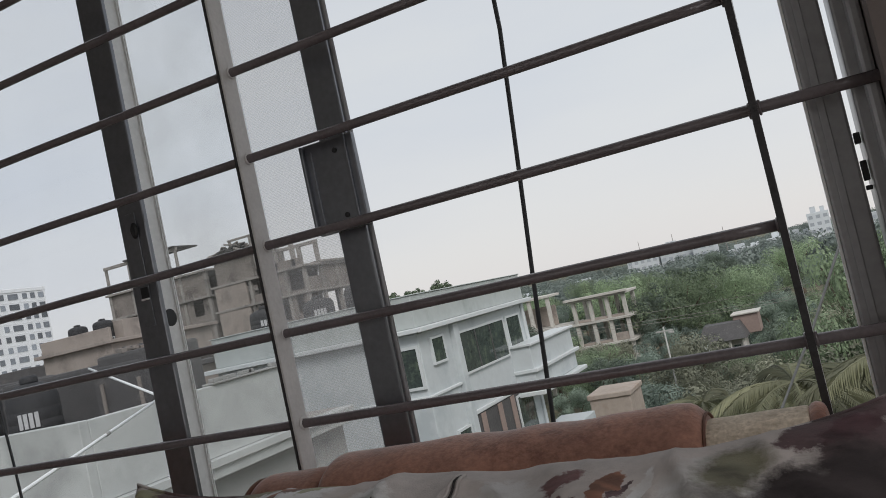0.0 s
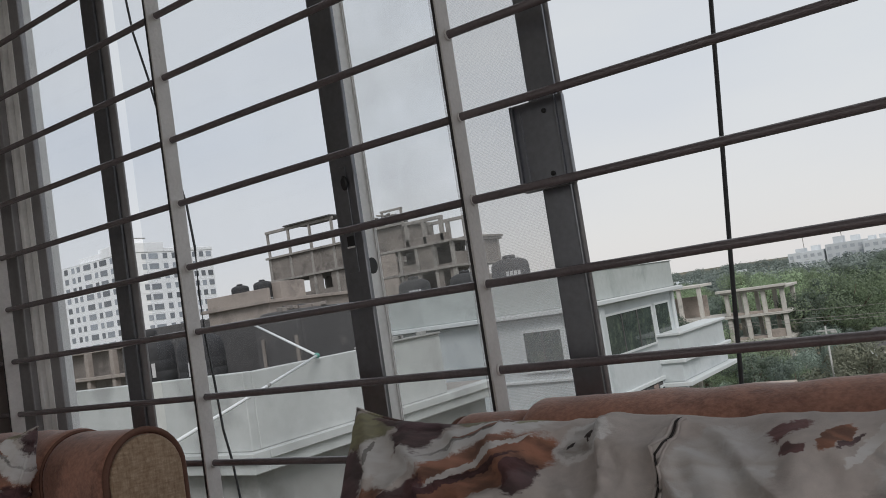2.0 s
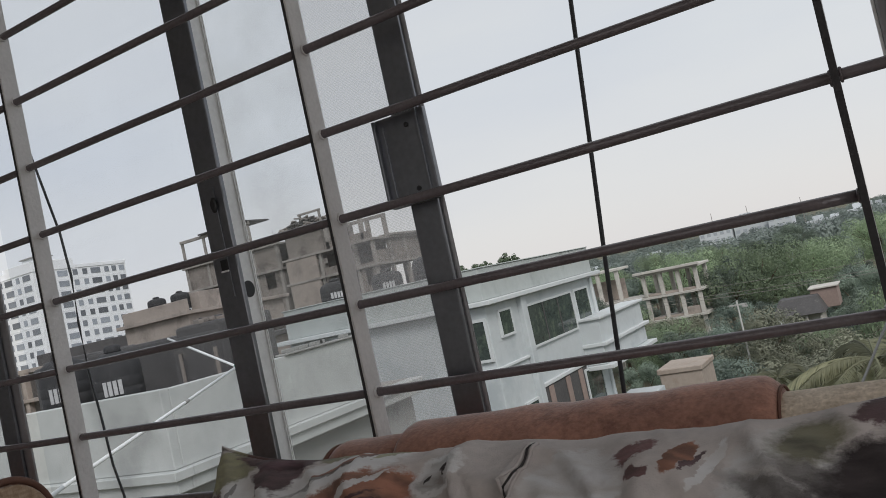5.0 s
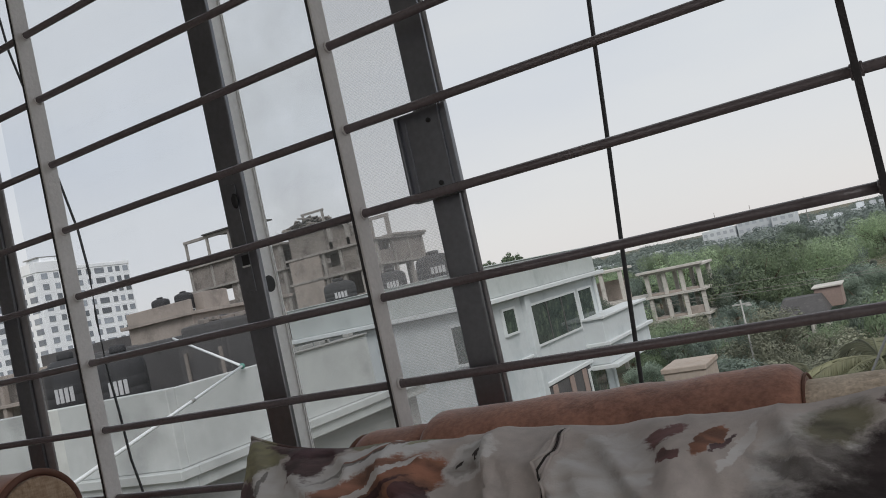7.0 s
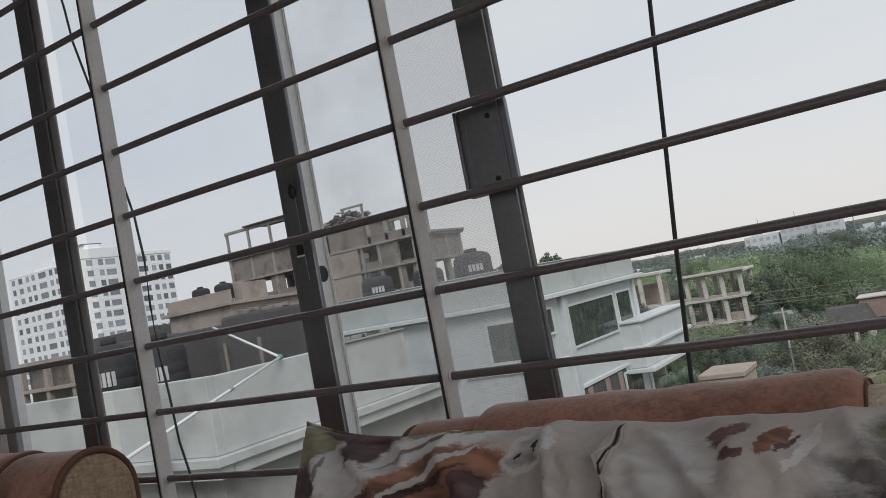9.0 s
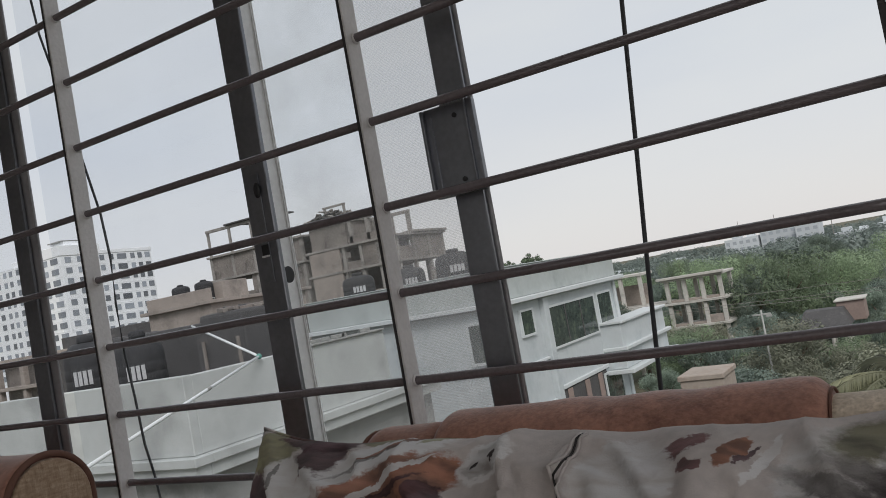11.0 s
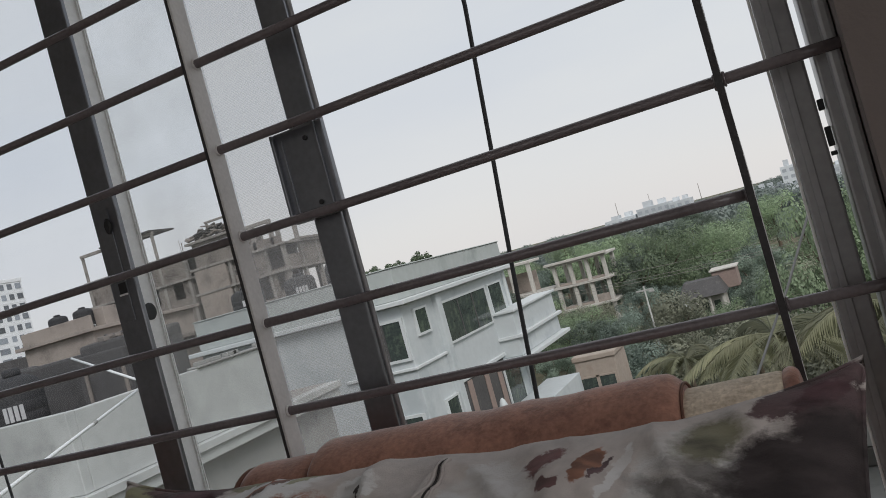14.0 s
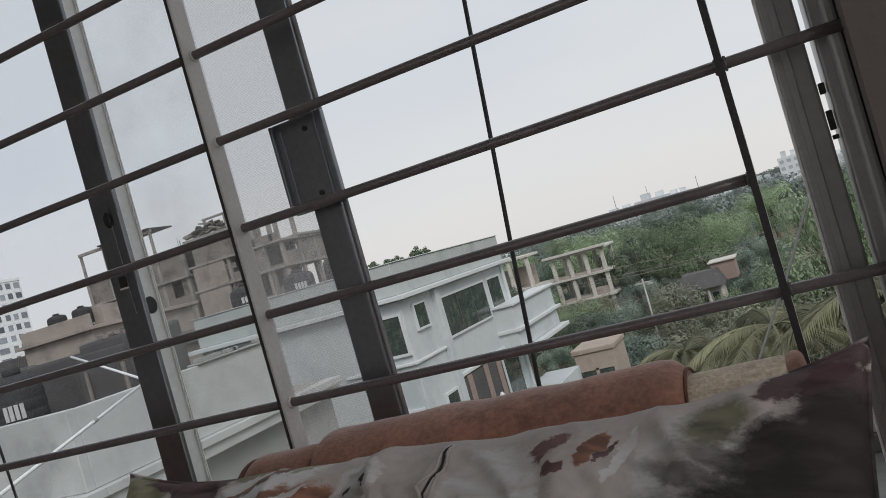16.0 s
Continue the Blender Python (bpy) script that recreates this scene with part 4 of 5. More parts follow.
lay(water_tank(-14.4, 9.4, -0.2, 0.46, 1.85, "large black ribbed plastic water tank on the neighbour's roof"), *NEIGHBOUR)
lay(water_tank(-12.85, 9.4, -0.2, 0.45, 1.75, "large black ribbed plastic water tank on the neighbour's roof"), *NEIGHBOUR)
# dark sheeted shed on that roof
sh = lay(thing("roof_shed", "low shed covered in dark tarpaulin on the flat roof", "shed", (-10, 10, -0.2)), *NEIGHBOUR)
part("cover", box(-1.25, -0.2, -0.5, 0.9, 0, 1.85, 0.06), M_TARP, sh)
part("cover", box(-5.2, -2.2, 0.6, 1.6, 0, 1.75, 0.06), M_TARP, sh)
part("sheet", box(-1.3, -0.21, -0.6, -0.48, 0.2, 1.68, 0.03), M_TARP, sh)
for x in (-1.1, -0.25):
    part("post", tube([(x, -0.62, 0), (x, -0.62, 1.4)], 0.035, 8), M_BRICK, sh)

jr = random.Random(31)
for k in range(16):
    bd = box(-jr.uniform(0.1, 0.35), jr.uniform(0.1, 0.35), -0.05, 0.05, 0, jr.uniform(0.03, 0.09), 0.006, seg=1)
    part("junk_board", bd, jr.choice((M_TARP, M_BRICK, M_TIN)), sh, m=pose(jr.uniform(-1.0, -0.45), jr.uniform(-0.4, 0.2), 1.845, 0, jr.uniform(-6, 6), jr.uniform(-60, 60)))

# white pipe with a teal elbow on the parapet
pp = thing("water_pipe", "white plastic water pipe with a teal elbow joint", "pipe", (PX + 0.05, 7.9, PZ + 0.03))
o = Vector(pp.location)
lay(pp, *NEIGHBOUR)
for a, c in (((0, 0, 0), (-10.95 - o.x, 9.05 - o.y, 1.50 - o.z)), ((0, 0, 0), (-6.27 - o.x, 3.44 - o.y, 0.405 - o.z)), ((-6.27 - o.x, 3.44 - o.y, 0.405 - o.z), (-4.75 - o.x, 0.17 - o.y, -0.04 - o.z))):
    part("pipe_length", tube([a, c], 0.019, 10), M_PIPE, pp, smooth=True)
b = bmesh.new()
bmesh.ops.create_uvsphere(b, u_segments=14, v_segments=10, radius=0.042)
part("elbow", b, M_TEAL, pp, "teal elbow joint", smooth=True)
d = Vector((-6.27 - o.x, 3.44 - o.y, 0.405 - o.z))
part("coupling", tube([d * 0.40, d * 0.42], 0.025, 10), M_CONC_DARK, pp, "grey coupling", smooth=True)

# ---- pale blue house ----
bh = lay(thing("blue_house", "pale blue rendered house with dark-glazed windows and flat roof", "house", (-15, 28, GZ)), *BLUE)
inv = Matrix.Translation((15, -28, -GZ))
EX, SY = -11.7, 22.0


def bpart(nm, bx, mt, bev=0.02, label=""):
    return part(nm, box(*bx, bev, seg=1), mt, bh, label, m=inv.copy())


bpart("wall", (-19.6, EX, SY, 32.0, GZ, 1.45), M_BLUE)
bpart("eave", (-19.9, EX + 0.35, SY - 0.35, 32.2, 1.47, 1.62), M_BLUE_TRIM)
bpart("parapet", (-19.6, EX + 0.02, SY - 0.02, 32.1, 1.62, 2.62), M_ROOFBAND)
bpart("coping", (-19.65, EX + 0.06, SY - 0.06, 32.15, 2.62, 2.66), M_ROOFBAND)
bpart("pilaster", (EX - 0.1, EX + 0.18, 24.35, 24.75, GZ, 1.45), M_BLUE)
bpart("sill_band", (EX - 0.05, EX + 0.09, 22.02, 24.34, -0.58, -0.48), M_BLUE_TRIM)
bpart("sill_band", (-14.2, EX + 0.09, SY - 0.1, SY + 0.05, -0.58, -0.48), M_BLUE_TRIM)
bpart("floor_band", (EX - 0.05, EX + 0.1, 24.76, 31.98, -1.72, -1.58), M_BLUE_TRIM)
# balcony block past the corner window
bpart("balcony_wall", (EX - 0.05, -10.9, 29.4, 35.0, -1.85, -0.15), M_BLUE)
bpart("balcony_rail", (EX - 0.1, -10.78, 29.3, 35.15, -0.148, -0.04), M_BLUE_TRIM)
bpart("balcony_band", (EX - 0.05, -10.74, 29.3, 35.3, -1.16, -1.02), M_BLUE_TRIM)
bpart("balcony_floor", (EX - 0.1, -10.6, 29.2, 35.4, -2.02, -1.86), M_BLUE_TRIM)
bpart("downpipe", (EX + 0.0, EX + 0.1, 31.5, 31.62, GZ, 1.4), M_BLUE_TRIM)
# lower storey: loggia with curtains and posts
# flat dark panel on the wall face, drawn for the recess's shade
bpart("loggia_back", (EX - 0.02, EX + 0.03, 24.9, 29.2, -4.6, -1.75), M_TARP, label="dark panel in place of loggia shade")
for y in (25.3, 26.9, 28.2):
    bpart("curtain", (EX + 0.031, EX + 0.07, y, y + 0.42, -4.6, -1.76), M_PINK, label="dusty pink curtain")
bpart("lower_terrace", (EX + 0.01, -10.2, 29.6, 33.6, -5.4, -3.62), M_BLUE)
ROT_E = Matrix.Rotation(radians(90), 4, "Z")
for y0, y1, z0, z1, mul in ((22.75, 23.6, 0.42, 1.15, 0), (24.85, 29.1, -0.28, 1.05, 2), (29.5, 30.95, -0.42, 1.05, 0), (28.9, 30.6, -4.2, -1.95, 0), (23.35, 24.25, -2.9, -1.95, 0)):
    window_unit("window", y1 - y0, z1 - z0, 0.14, bh, inv @ Matrix.Translation((EX + 0.06, (y0 + y1) / 2, (z0 + z1) / 2)) @ ROT_E, M_BLUE_TRIM, M_HOUSE_GLASS, mul, 0.075)
for x0, x1, z0, z1 in ((-13.12, -11.82, -0.17, 1.0), (-13.1, -11.9, -3.4, -2.0)):
    window_unit("window", x1 - x0, z1 - z0, 0.14, bh, inv @ Matrix.Translation(((x0 + x1) / 2, SY - 0.06, (z0 + z1) / 2)), M_BLUE_TRIM, M_HOUSE_GLASS, 1, 0.09)
for x, y, s in ((-18.3, 23.6, 0.9), (-16.3, 24.0, 0.85), (-14.05, 23.4, 0.98)):
    lay(water_tank(x, y, 2.0, 0.66 * s, 1.55 * s, "black ribbed plastic water tank on the blue house"), *BLUE)
# small finials on the terrace edge
for y in (26.2, 23.2):
    lay(tagged(part("terrace_ornament", lathe([(0.12, 0), (0.14, 0.1), (0.13, 0.5), (0.16, 0.75), (0.1, 0.95), (0.03, 1.05)], 16), M_BLUE_TRIM, smooth=True, m=Matrix.Translation((-10.95, y, -3.75))), "white plaster ornament on a terrace post", "ornament", group="terrace ornaments"), *BLUE)
    lay(tagged(part("terrace_post", box(-11.1, -10.8, y - 0.15, y + 0.15, GZ, -3.75, 0.01, seg=1), M_BLUE_TRIM), "white rendered terrace post", "post", group="terrace posts"), *BLUE)


# ---- unfinished concrete buildings ----
def skeleton_block(name, label, x0, x1, y0, y1, levels, bx, by, infill, wall_m, seed, top_frame=0.0, conc=M_CONC):
    rnd = random.Random(seed)
    e = thing(name, label, "building", ((x0 + x1) / 2, (y0 + y1) / 2, GZ))
    inv = Matrix.Translation(-e.location)

    def p(nm, bxs, mt):
        return part(nm, box(*bxs, 0.03, seg=1), mt, e, m=inv.copy())

    xs = [x0 + (x1 - x0) * k / bx for k in range(bx + 1)]
    ys = [y0 + (y1 - y0) * k / by for k in range(by + 1)]
    for z in levels:
        p("slab", (x0 - 0.5, x1 + 0.5, y0 - 0.5, y1 + 0.5, z - 0.28, z), conc)
    zs = [GZ] + list(levels)
    for za, zb in zip(zs, zs[1:]):
        for i, x in enumerate(xs):
            for j, y in enumerate(ys):
                if i in (0, bx) or j in (0, by):
                    p("column", (x - 0.22, x + 0.22, y - 0.22, y + 0.22, za, zb - 0.28), conc)
        for i in range(bx):
            if rnd.random() < infill:
                k = rnd.random()
                if k < 0.45:
                    p("wall", (xs[i] + 0.22, xs[i + 1] - 0.22, y0 - 0.08, y0 + 0.12, za, zb - 0.28), wall_m)
                else:
                    c = (xs[i] + xs[i + 1]) / 2
                    w = (xs[i + 1] - xs[i]) * 0.2
                    p("wall", (xs[i] + 0.22, c - w, y0 - 0.08, y0 + 0.12, za, zb - 0.28), wall_m)
                    p("wall", (c + w, xs[i + 1] - 0.22, y0 - 0.08, y0 + 0.12, za, zb - 0.28), wall_m)
                    p("wall", (c - w, c + w, y0 - 0.08, y0 + 0.12, za, za + 0.9), wall_m)
            else:
                p("wall", (xs[i] + 0.22, xs[i + 1] - 0.22, y0 - 0.05, y0 + 0.1, za, za + rnd.choice((0.3, 0.9))), wall_m)
        for j in range(by):
            if rnd.random() < infill:
                p("wall", (x1 - 0.12, x1 + 0.08, ys[j] + 0.22, ys[j + 1] - 0.22, za, zb - 0.28 - rnd.choice((0, 0, 1.2))), wall_m)
        if infill > 0.3:
            p("core_wall", (x0 + (x1 - x0) * 0.2, x1 - (x1 - x0) * 0.15, y0 + (y1 - y0) * 0.45, y0 + (y1 - y0) * 0.5, za, zb - 0.28), wall_m)
    if top_frame:
        zt = levels[-1]
        for x in xs[: bx // 2 + 2]:
            p("roof_post", (x - 0.16, x + 0.16, y0 - 0.16, y0 + 0.16, zt, zt + top_frame), M_CONC)
        p("roof_beam", (x0 - 0.3, xs[bx // 2 + 1] + 0.3, y0 - 0.18, y0 + 0.18, zt + top_frame, zt + top_frame + 0.4), M_CONC)
        p("roof_sheet", (xs[1] - 0.3, xs[bx // 2 + 1] + 0.3, y0 - 0.6, y0 + 4, zt + top_frame + 0.41, zt + top_frame + 0.6), M_TARP)
        for x in xs:
            for q in range(3):
                xx = x + rnd.uniform(-0.15, 0.15)
                part("rebar", tube([(xx, y0, zt), (xx + rnd.uniform(-0.1, 0.1), y0, zt + rnd.uniform(0.8, 1.6))], 0.03, 5), M_TIN, e, m=inv.copy())
    return e


lay(skeleton_block("unfinished_building", "unfinished brown concrete building with open storeys", -84.5, -68.5, 80, 96, [-7, -4, -1, 2, 5, 8, 11.2, 14.4], 4, 3, 0.9, M_BRICK, 4, 3.2), -74, 80, 12)
b2 = skeleton_block("unfinished_building", "unfinished concrete building with open bays and rubble on its roof", -66.3, -53.4, 78, 88, [-10, -7, -4, -1, 2.2, 5.4, 8.4], 5, 3, 0.6, M_BRICK, 9)
inv = Matrix.Translation(-b2.location)
for nm, bx, mt in (
    ("roof_room", (-66.2, -60.6, 78.2, 84, 8.41, 11.3), M_BRICK), ("room_slab", (-66.8, -60.2, 77.7, 84.5, 11.31, 11.6), M_CONC),
    ("blank_wall", (-66.3, -61.6, 77.6, 77.9, -4, 8.1), M_BEIGE), ("roof_ledge", (-54.4, -52.7, 81, 88.6, 8.41, 8.7), M_CONC),
    ("roof_beam", (-60.1, -54.2, 77.8, 78.2, 11.0, 11.4), M_CONC), ("roof_beam", (-60.1, -54.2, 82.8, 83.2, 11.0, 11.4), M_CONC),
    ("parapet", (-60.1, -53.4, 77.8, 78.0, 8.41, 9.3), M_BRICK),
):
    part(nm, box(*bx, 0.03, seg=1), mt, b2, m=inv.copy())
for x in (-59.6, -57.0, -54.5):
    for y in (78, 83):
        part("roof_post", box(x - 0.25, x + 0.25, y - 0.2, y + 0.2, 8.41, 10.99, 0.03, seg=1), M_CONC, b2, m=inv.copy())
for x in (-63.6, -60.6):
    part("frame_post", box(x - 0.13, x + 0.13, 78.6, 78.86, 11.61, 13.3, 0.02, seg=1), M_CONC, b2, m=inv.copy())
part("frame_beam", box(-63.8, -60.4, 78.55, 78.9, 13.31, 13.55, 0.02, seg=1), M_CONC, b2, m=inv.copy())
hr = random.Random(5)
for k in range(60):  # boards and sheets heaped on the roof room
    x, h = hr.uniform(-66.2, -61.0), hr.uniform(0.1, 1.0)
    h *= 1.3 - abs(x + 63.4) / 3.5
    bd = box(-hr.uniform(0.3, 1.1), hr.uniform(0.3, 1.1), -0.3, 0.3, -0.08, 0.08, 0.02, seg=1)
    part("heaped_board", bd, hr.choice((M_TARP, M_BRICK, M_TIN, M_CONC)), b2, m=inv @ pose(x, hr.uniform(78.3, 80.5), 11.75 + max(0.0, h), hr.uniform(-30, 30), hr.uniform(-28, 28), hr.uniform(-50, 50)))
pf = skeleton_block("unfinished_building", "pale unfinished concrete frame building among trees", -28.0, -22.0, 93.4, 98.4, [-10.7, -7.95, -5.2, -2.45], 3, 1, 0.0, M_BEIGE, 12, conc=M_CONC_PALE)
inv = Matrix.Translation(-pf.location)
for bx in ((-37.0, -28.6, 93.2, 98.6, -5.4, -5.1), (-36.6, -31.0, 94.2, 98.6, -1.5, -1.2), (-28.9, -21.3, 92.5, 93.0, -2.5, -2.2)):
    part("slab", box(*bx, 0.03, seg=1), M_CONC_PALE, pf, m=inv.copy())
for x, z0, z1 in ((-36.2, -5.09, -1.51), (-33.8, -5.09, -1.51), (-31.4, -5.09, -1.51), (-36.2, GZ, -5.41), (-33.0, GZ, -5.41), (-30.2, GZ, -5.41)):
    part("column", box(x - 0.22, x + 0.22, 94.4, 94.84, z0, z1, 0.03, seg=1), M_CONC_PALE, pf, m=inv.copy())
part("wall", box(-36.0, -31.6, 97.8, 98.0, -5.09, -2.6, 0.03, seg=1), M_BEIGE, pf, m=inv.copy())

# ---- brown house with roof tanks ----
br = lay(thing("brown_house", "weathered beige-brown house with stepped flat roofs", "house", (-46, 44, GZ)), *BROWN)
inv = Matrix.Translation((46, -44, -GZ))
for nm, bx, mt in (
    ("wall", (-50, -43.4, 40, 50, GZ, 4.6), M_BEIGE), ("roof_edge", (-50.4, -43.0, 39.6, 50.4, 4.6, 4.85), M_BEIGE),
    ("parapet", (-50, -43.4, 40, 40.25, 4.85, 5.7), M_BEIGE), ("stair_house", (-44.9, -43.6, 41.5, 44, 4.86, 6.1), M_BEIGE),
    ("lower_wall", (-43.0, -33.5, 38, 46, GZ, 2.6), M_BRICK), ("lower_roof", (-43.0, -33.2, 37.6, 46, 2.6, 2.85), M_TIN),
    ("front_wall", (-38.5, -30, 30, 36, GZ, 2.1), M_BEIGE), ("front_roof", (-38.8, -29.6, 29.6, 36.4, 2.1, 2.35), M_TARP),
):
    part(nm, box(*bx, 0.03, seg=1), mt, br, m=inv.copy())
for x, z in ((-48.3, 2.6), (-45.5, 2.6), (-48.3, -0.6), (-45.5, -0.6)):
    window_unit("window", 1.3, 1.4, 0.12, br, inv @ Matrix.Translation((x, 39.96, z)), M_BEIGE, M_HOUSE_GLASS, 1)
for x, z in ((-37.2, 0.8), (-35.2, 0.8), (-33.4, 0.8)):
    window_unit("window", 0.7, 1.5, 0.12, br, inv @ Matrix.Translation((x, 29.96, z)), M_BEIGE, M_HOUSE_GLASS, 0)
for x in (-47.3, -44.9):
    lay(water_tank(x, 41, 4.85, 0.66, 1.5, "small black plastic water tank on the brown house", False), *BROWN)
# heap of dark sheeting and a low brown house further left
lf = lay(thing("low_house", "low brown house with verandah and dark roof", "house", (-75, 50, GZ)), -70, 49, 3)
inv = Matrix.Translation((75, -50, -GZ))
for nm, bx, mt in (("wall", (-86, -66, 50, 60, GZ, 3.4), M_BRICK), ("roof", (-86.6, -65.4, 49, 61, 3.4, 3.8), M_BEIGE), ("verandah_floor", (-86.3, -65.6, 48.2, 50, 0.6, 0.95), M_BEIGE), ("upper_wall", (-80, -68, 53, 60, 3.8, 5.0), M_TARP)):
    part(nm, box(*bx, 0.04, seg=1), mt, lf, m=inv.copy())
for x in (-85, -80.5, -76, -71.5, -67):
    part("column", box(x - 0.3, x + 0.3, 48.4, 49, GZ, 3.4, 0.03, seg=1), M_BEIGE, lf, m=inv.copy())
sd = lay(thing("dark_shed", "dark tarpaulin-covered shed roofs", "shed", (-50, 30, GZ)), -43, 30, 2.6)
inv = Matrix.Translation((50, -30, -GZ))
for bx in ((-47, -44, 31, 36, GZ, 2.9), (-43.5, -39.5, 28, 34, GZ, 2.6)):
    part("cover", box(*bx, 0.25, seg=2), M_TARP, sd, m=inv.copy())

# ---- white apartment tower ----
tw = lay(thing("apartment_tower", "tall white apartment tower with rows of dark windows", "apartment building", (-238, 166, GZ)), -225, 150, 25)
inv = Matrix.Translation((238, -166, -GZ))
TX, TY = -219.0, 150.0
for nm, bx in (("wall", (TX - 39, TX, TY, TY + 33, GZ, 36.5)), ("parapet", (TX - 12, TX + 0.2, TY - 0.2, TY + 14, 36.5, 39.6)), ("parapet", (TX - 26, TX - 12, TY + 1, TY + 10, 36.5, 38.6)), ("roof_room", (TX - 8, TX - 1.5, TY + 3, TY + 8, 39.6, 41.0)), ("roof_room", (TX - 20, TX - 14, TY + 4, TY + 9, 38.6, 40.4)), ("parapet", (TX - 12, TX + 0.2, TY + 14, TY + 33.2, 36.5, 37.7))):
    part(nm, box(*bx, 0.1, seg=1), M_TOWER, tw, m=inv.copy())
part("roof_canopy", box(TX - 8, TX - 1.5, TY + 2, TY + 9, 41.0, 41.3, 0.05, seg=1), M_CONC_DARK, tw, m=inv.copy())
for k in range(12):
    z = 2.0 + 3.15 * k
    part("floor_band", box(TX - 39.05, TX + 0.06, TY - 0.06, TY + 33.05, z - 0.12, z, 0.01, seg=1), M_TOWER, tw, m=inv.copy())


def tower_window(w, h):
    b = box(-w / 2, w / 2, -0.05, 0.1, -h / 2, h / 2)
    return b


first = {}
for k in range(11):
    z = 2.0 + 3.15 * k + 1.75
    for j, (dx, w) in enumerate(((-36.5, 1.6), (-32.5, 2.0), (-28.5, 1.6), (-25.4, 1.6), (-20.5, 3.8), (-15.8, 1.6), (-11.8, 3.6), (-7.2, 1.6), (-3.0, 3.4))):
        m = inv @ Matrix.Translation((TX + dx, TY - 0.06, z))
        if w not in first:
            first[w] = part("window", tower_window(w, 1.7), M_TOWER_GLASS, tw, m=m)
        else:
            share(first[w], m=m)
    for j, (dy, w) in enumerate(((2.5, 2.0), (6.4, 1.6), (9.8, 3.4), (14.2, 1.6), (17.6, 1.6), (21.5, 3.4), (25.6, 1.6), (28.4, 1.6), (31.4, 2.0))):
        share(first[w], m=inv @ Matrix.Translation((TX + 0.06, TY + dy, z)) @ ROT_E, parent=tw) if w in first else None

# ---- small houses and sheds among the trees ----
def small_house(x, y, w, d, z, wall_m, roof_m, label, wins=2):
    e = thing("small_house", label, "house", (x, y, GZ), group="small houses among trees")
    part("wall", box(-w / 2, w / 2, 0, d, 0, z - GZ, 0.03, seg=1), wall_m, e)
    ov = 0.4 if w > 2 else 0.08
    part("roof", box(-w / 2 - ov, w / 2 + ov, -ov, d + ov, z - GZ + 0.002, z - GZ + 0.25, 0.04, seg=1), roof_m, e)
    if w > 3:
        part("roof_step", box(-w / 4, w / 4, d * 0.3, d * 0.8, z - GZ + 0.251, z - GZ + 0.8, 0.04, seg=1), roof_m, e)
    for q in range(wins):
        for lev in (1.4, 4.2):
            if z - GZ - lev > 1:
                window_unit("window", 0.8, 1.2, 0.12, e, Matrix.Translation((-w / 2 + w * (q + 0.7) / (wins + 0.4), -0.03, z - GZ - lev)), wall_m, M_HOUSE_GLASS, 0)
    return e


small_house(-10.1, 36, 1.9, 2.4, -4.95, M_PEACH, M_PEACH, "small peach rendered house with flat roof")
vh = thing("verandah_house", "white house with pillared verandah and dark hipped roof", "house", (-9.5, 72, GZ - 0.6))
part("wall", box(-1.7, 1.6, 0.5, 4, 0, 6.3, 0.03, seg=1), M_CONC_PALE, vh)
rf = box(-2.1, 2.0, -0.4, 4.6, 6.31, 7.6)
for v in rf.verts:
    if v.co.z > 7:
        v.co.x *= 0.72
        v.co.y = 2.1 + (v.co.y - 2.1) * 0.35
part("roof", rf, M_TARP, vh, "dark weathered hipped roof")
for x in (-1.75, -0.6, 0.5, 1.6):
    part("pillar", lathe([(0.16, 0), (0.13, 0.2), (0.12, 6.1), (0.18, 6.3)], 10), M_CONC_PALE, vh, m=Matrix.Translation((x, 0, 0)))
part("upper_wall", box(0.85, 2.95, 2.6, 5, 6.3, 7.95, 0.03, seg=1), M_PINK, vh, "faded pink upper wall")
part("upper_roof", box(0.7, 3.1, 2.4, 5.2, 7.96, 8.1, 0.03, seg=1), M_CONC_PALE, vh)
for x in (-1.1, 0.0, 1.0):
    window_unit("window", 0.55, 1.1, 0.12, vh, Matrix.Translation((x, 0.47, 5.2)), M_CONC_PALE, M_HOUSE_GLASS, 0)
dm = thing("domed_kiosk", "small white domed kiosk among the bushes", "kiosk", (-10.15, 66, GZ))
part("drum", lathe([(0.36, 0), (0.36, 5.6), (0.44, 5.7), (0.44, 5.8)], 16), M_CONC_PALE, dm, smooth=True)
part("dome", lathe([(0.4, 5.81), (0.42, 5.95), (0.34, 6.2), (0.16, 6.4), (0.03, 6.6)], 16), M_BLUE_TRIM, dm, smooth=True)

# ---- street pole and wires ----
pl = thing("utility_pole", "pale concrete utility pole with crossarm", "utility pole", (-11.75, 60, GZ))
part("pole", tube([(0, 0, 0), (0, 0, 8.85)], [0.10, 0.055], 10), M_POLE, pl, smooth=True)
part("crossarm", box(-0.62, 0.62, -0.05, 0.05, 8.48, 8.59, 0.01, seg=1), M_POLE, pl)
part("lamp_head", box(0.3, 0.7, -0.22, -0.055, 8.33, 8.47, 0.03), M_POLE, pl)
for z, y, sag in ((-3.2, 61.5, 0.2), (-3.75, 61, 0.22), (-3.95, 60.5, 0.2)):
    pts = [(-60 + 110 * k / 24, y, z + sag * math.cos(k / 24 * 6 * math.pi)) for k in range(25)]
    tagged(part("overhead_wire", tube(pts, 0.014, 5), M_CONC, smooth=True), "grey overhead wire strung across the street", "wire", group="overhead wires")
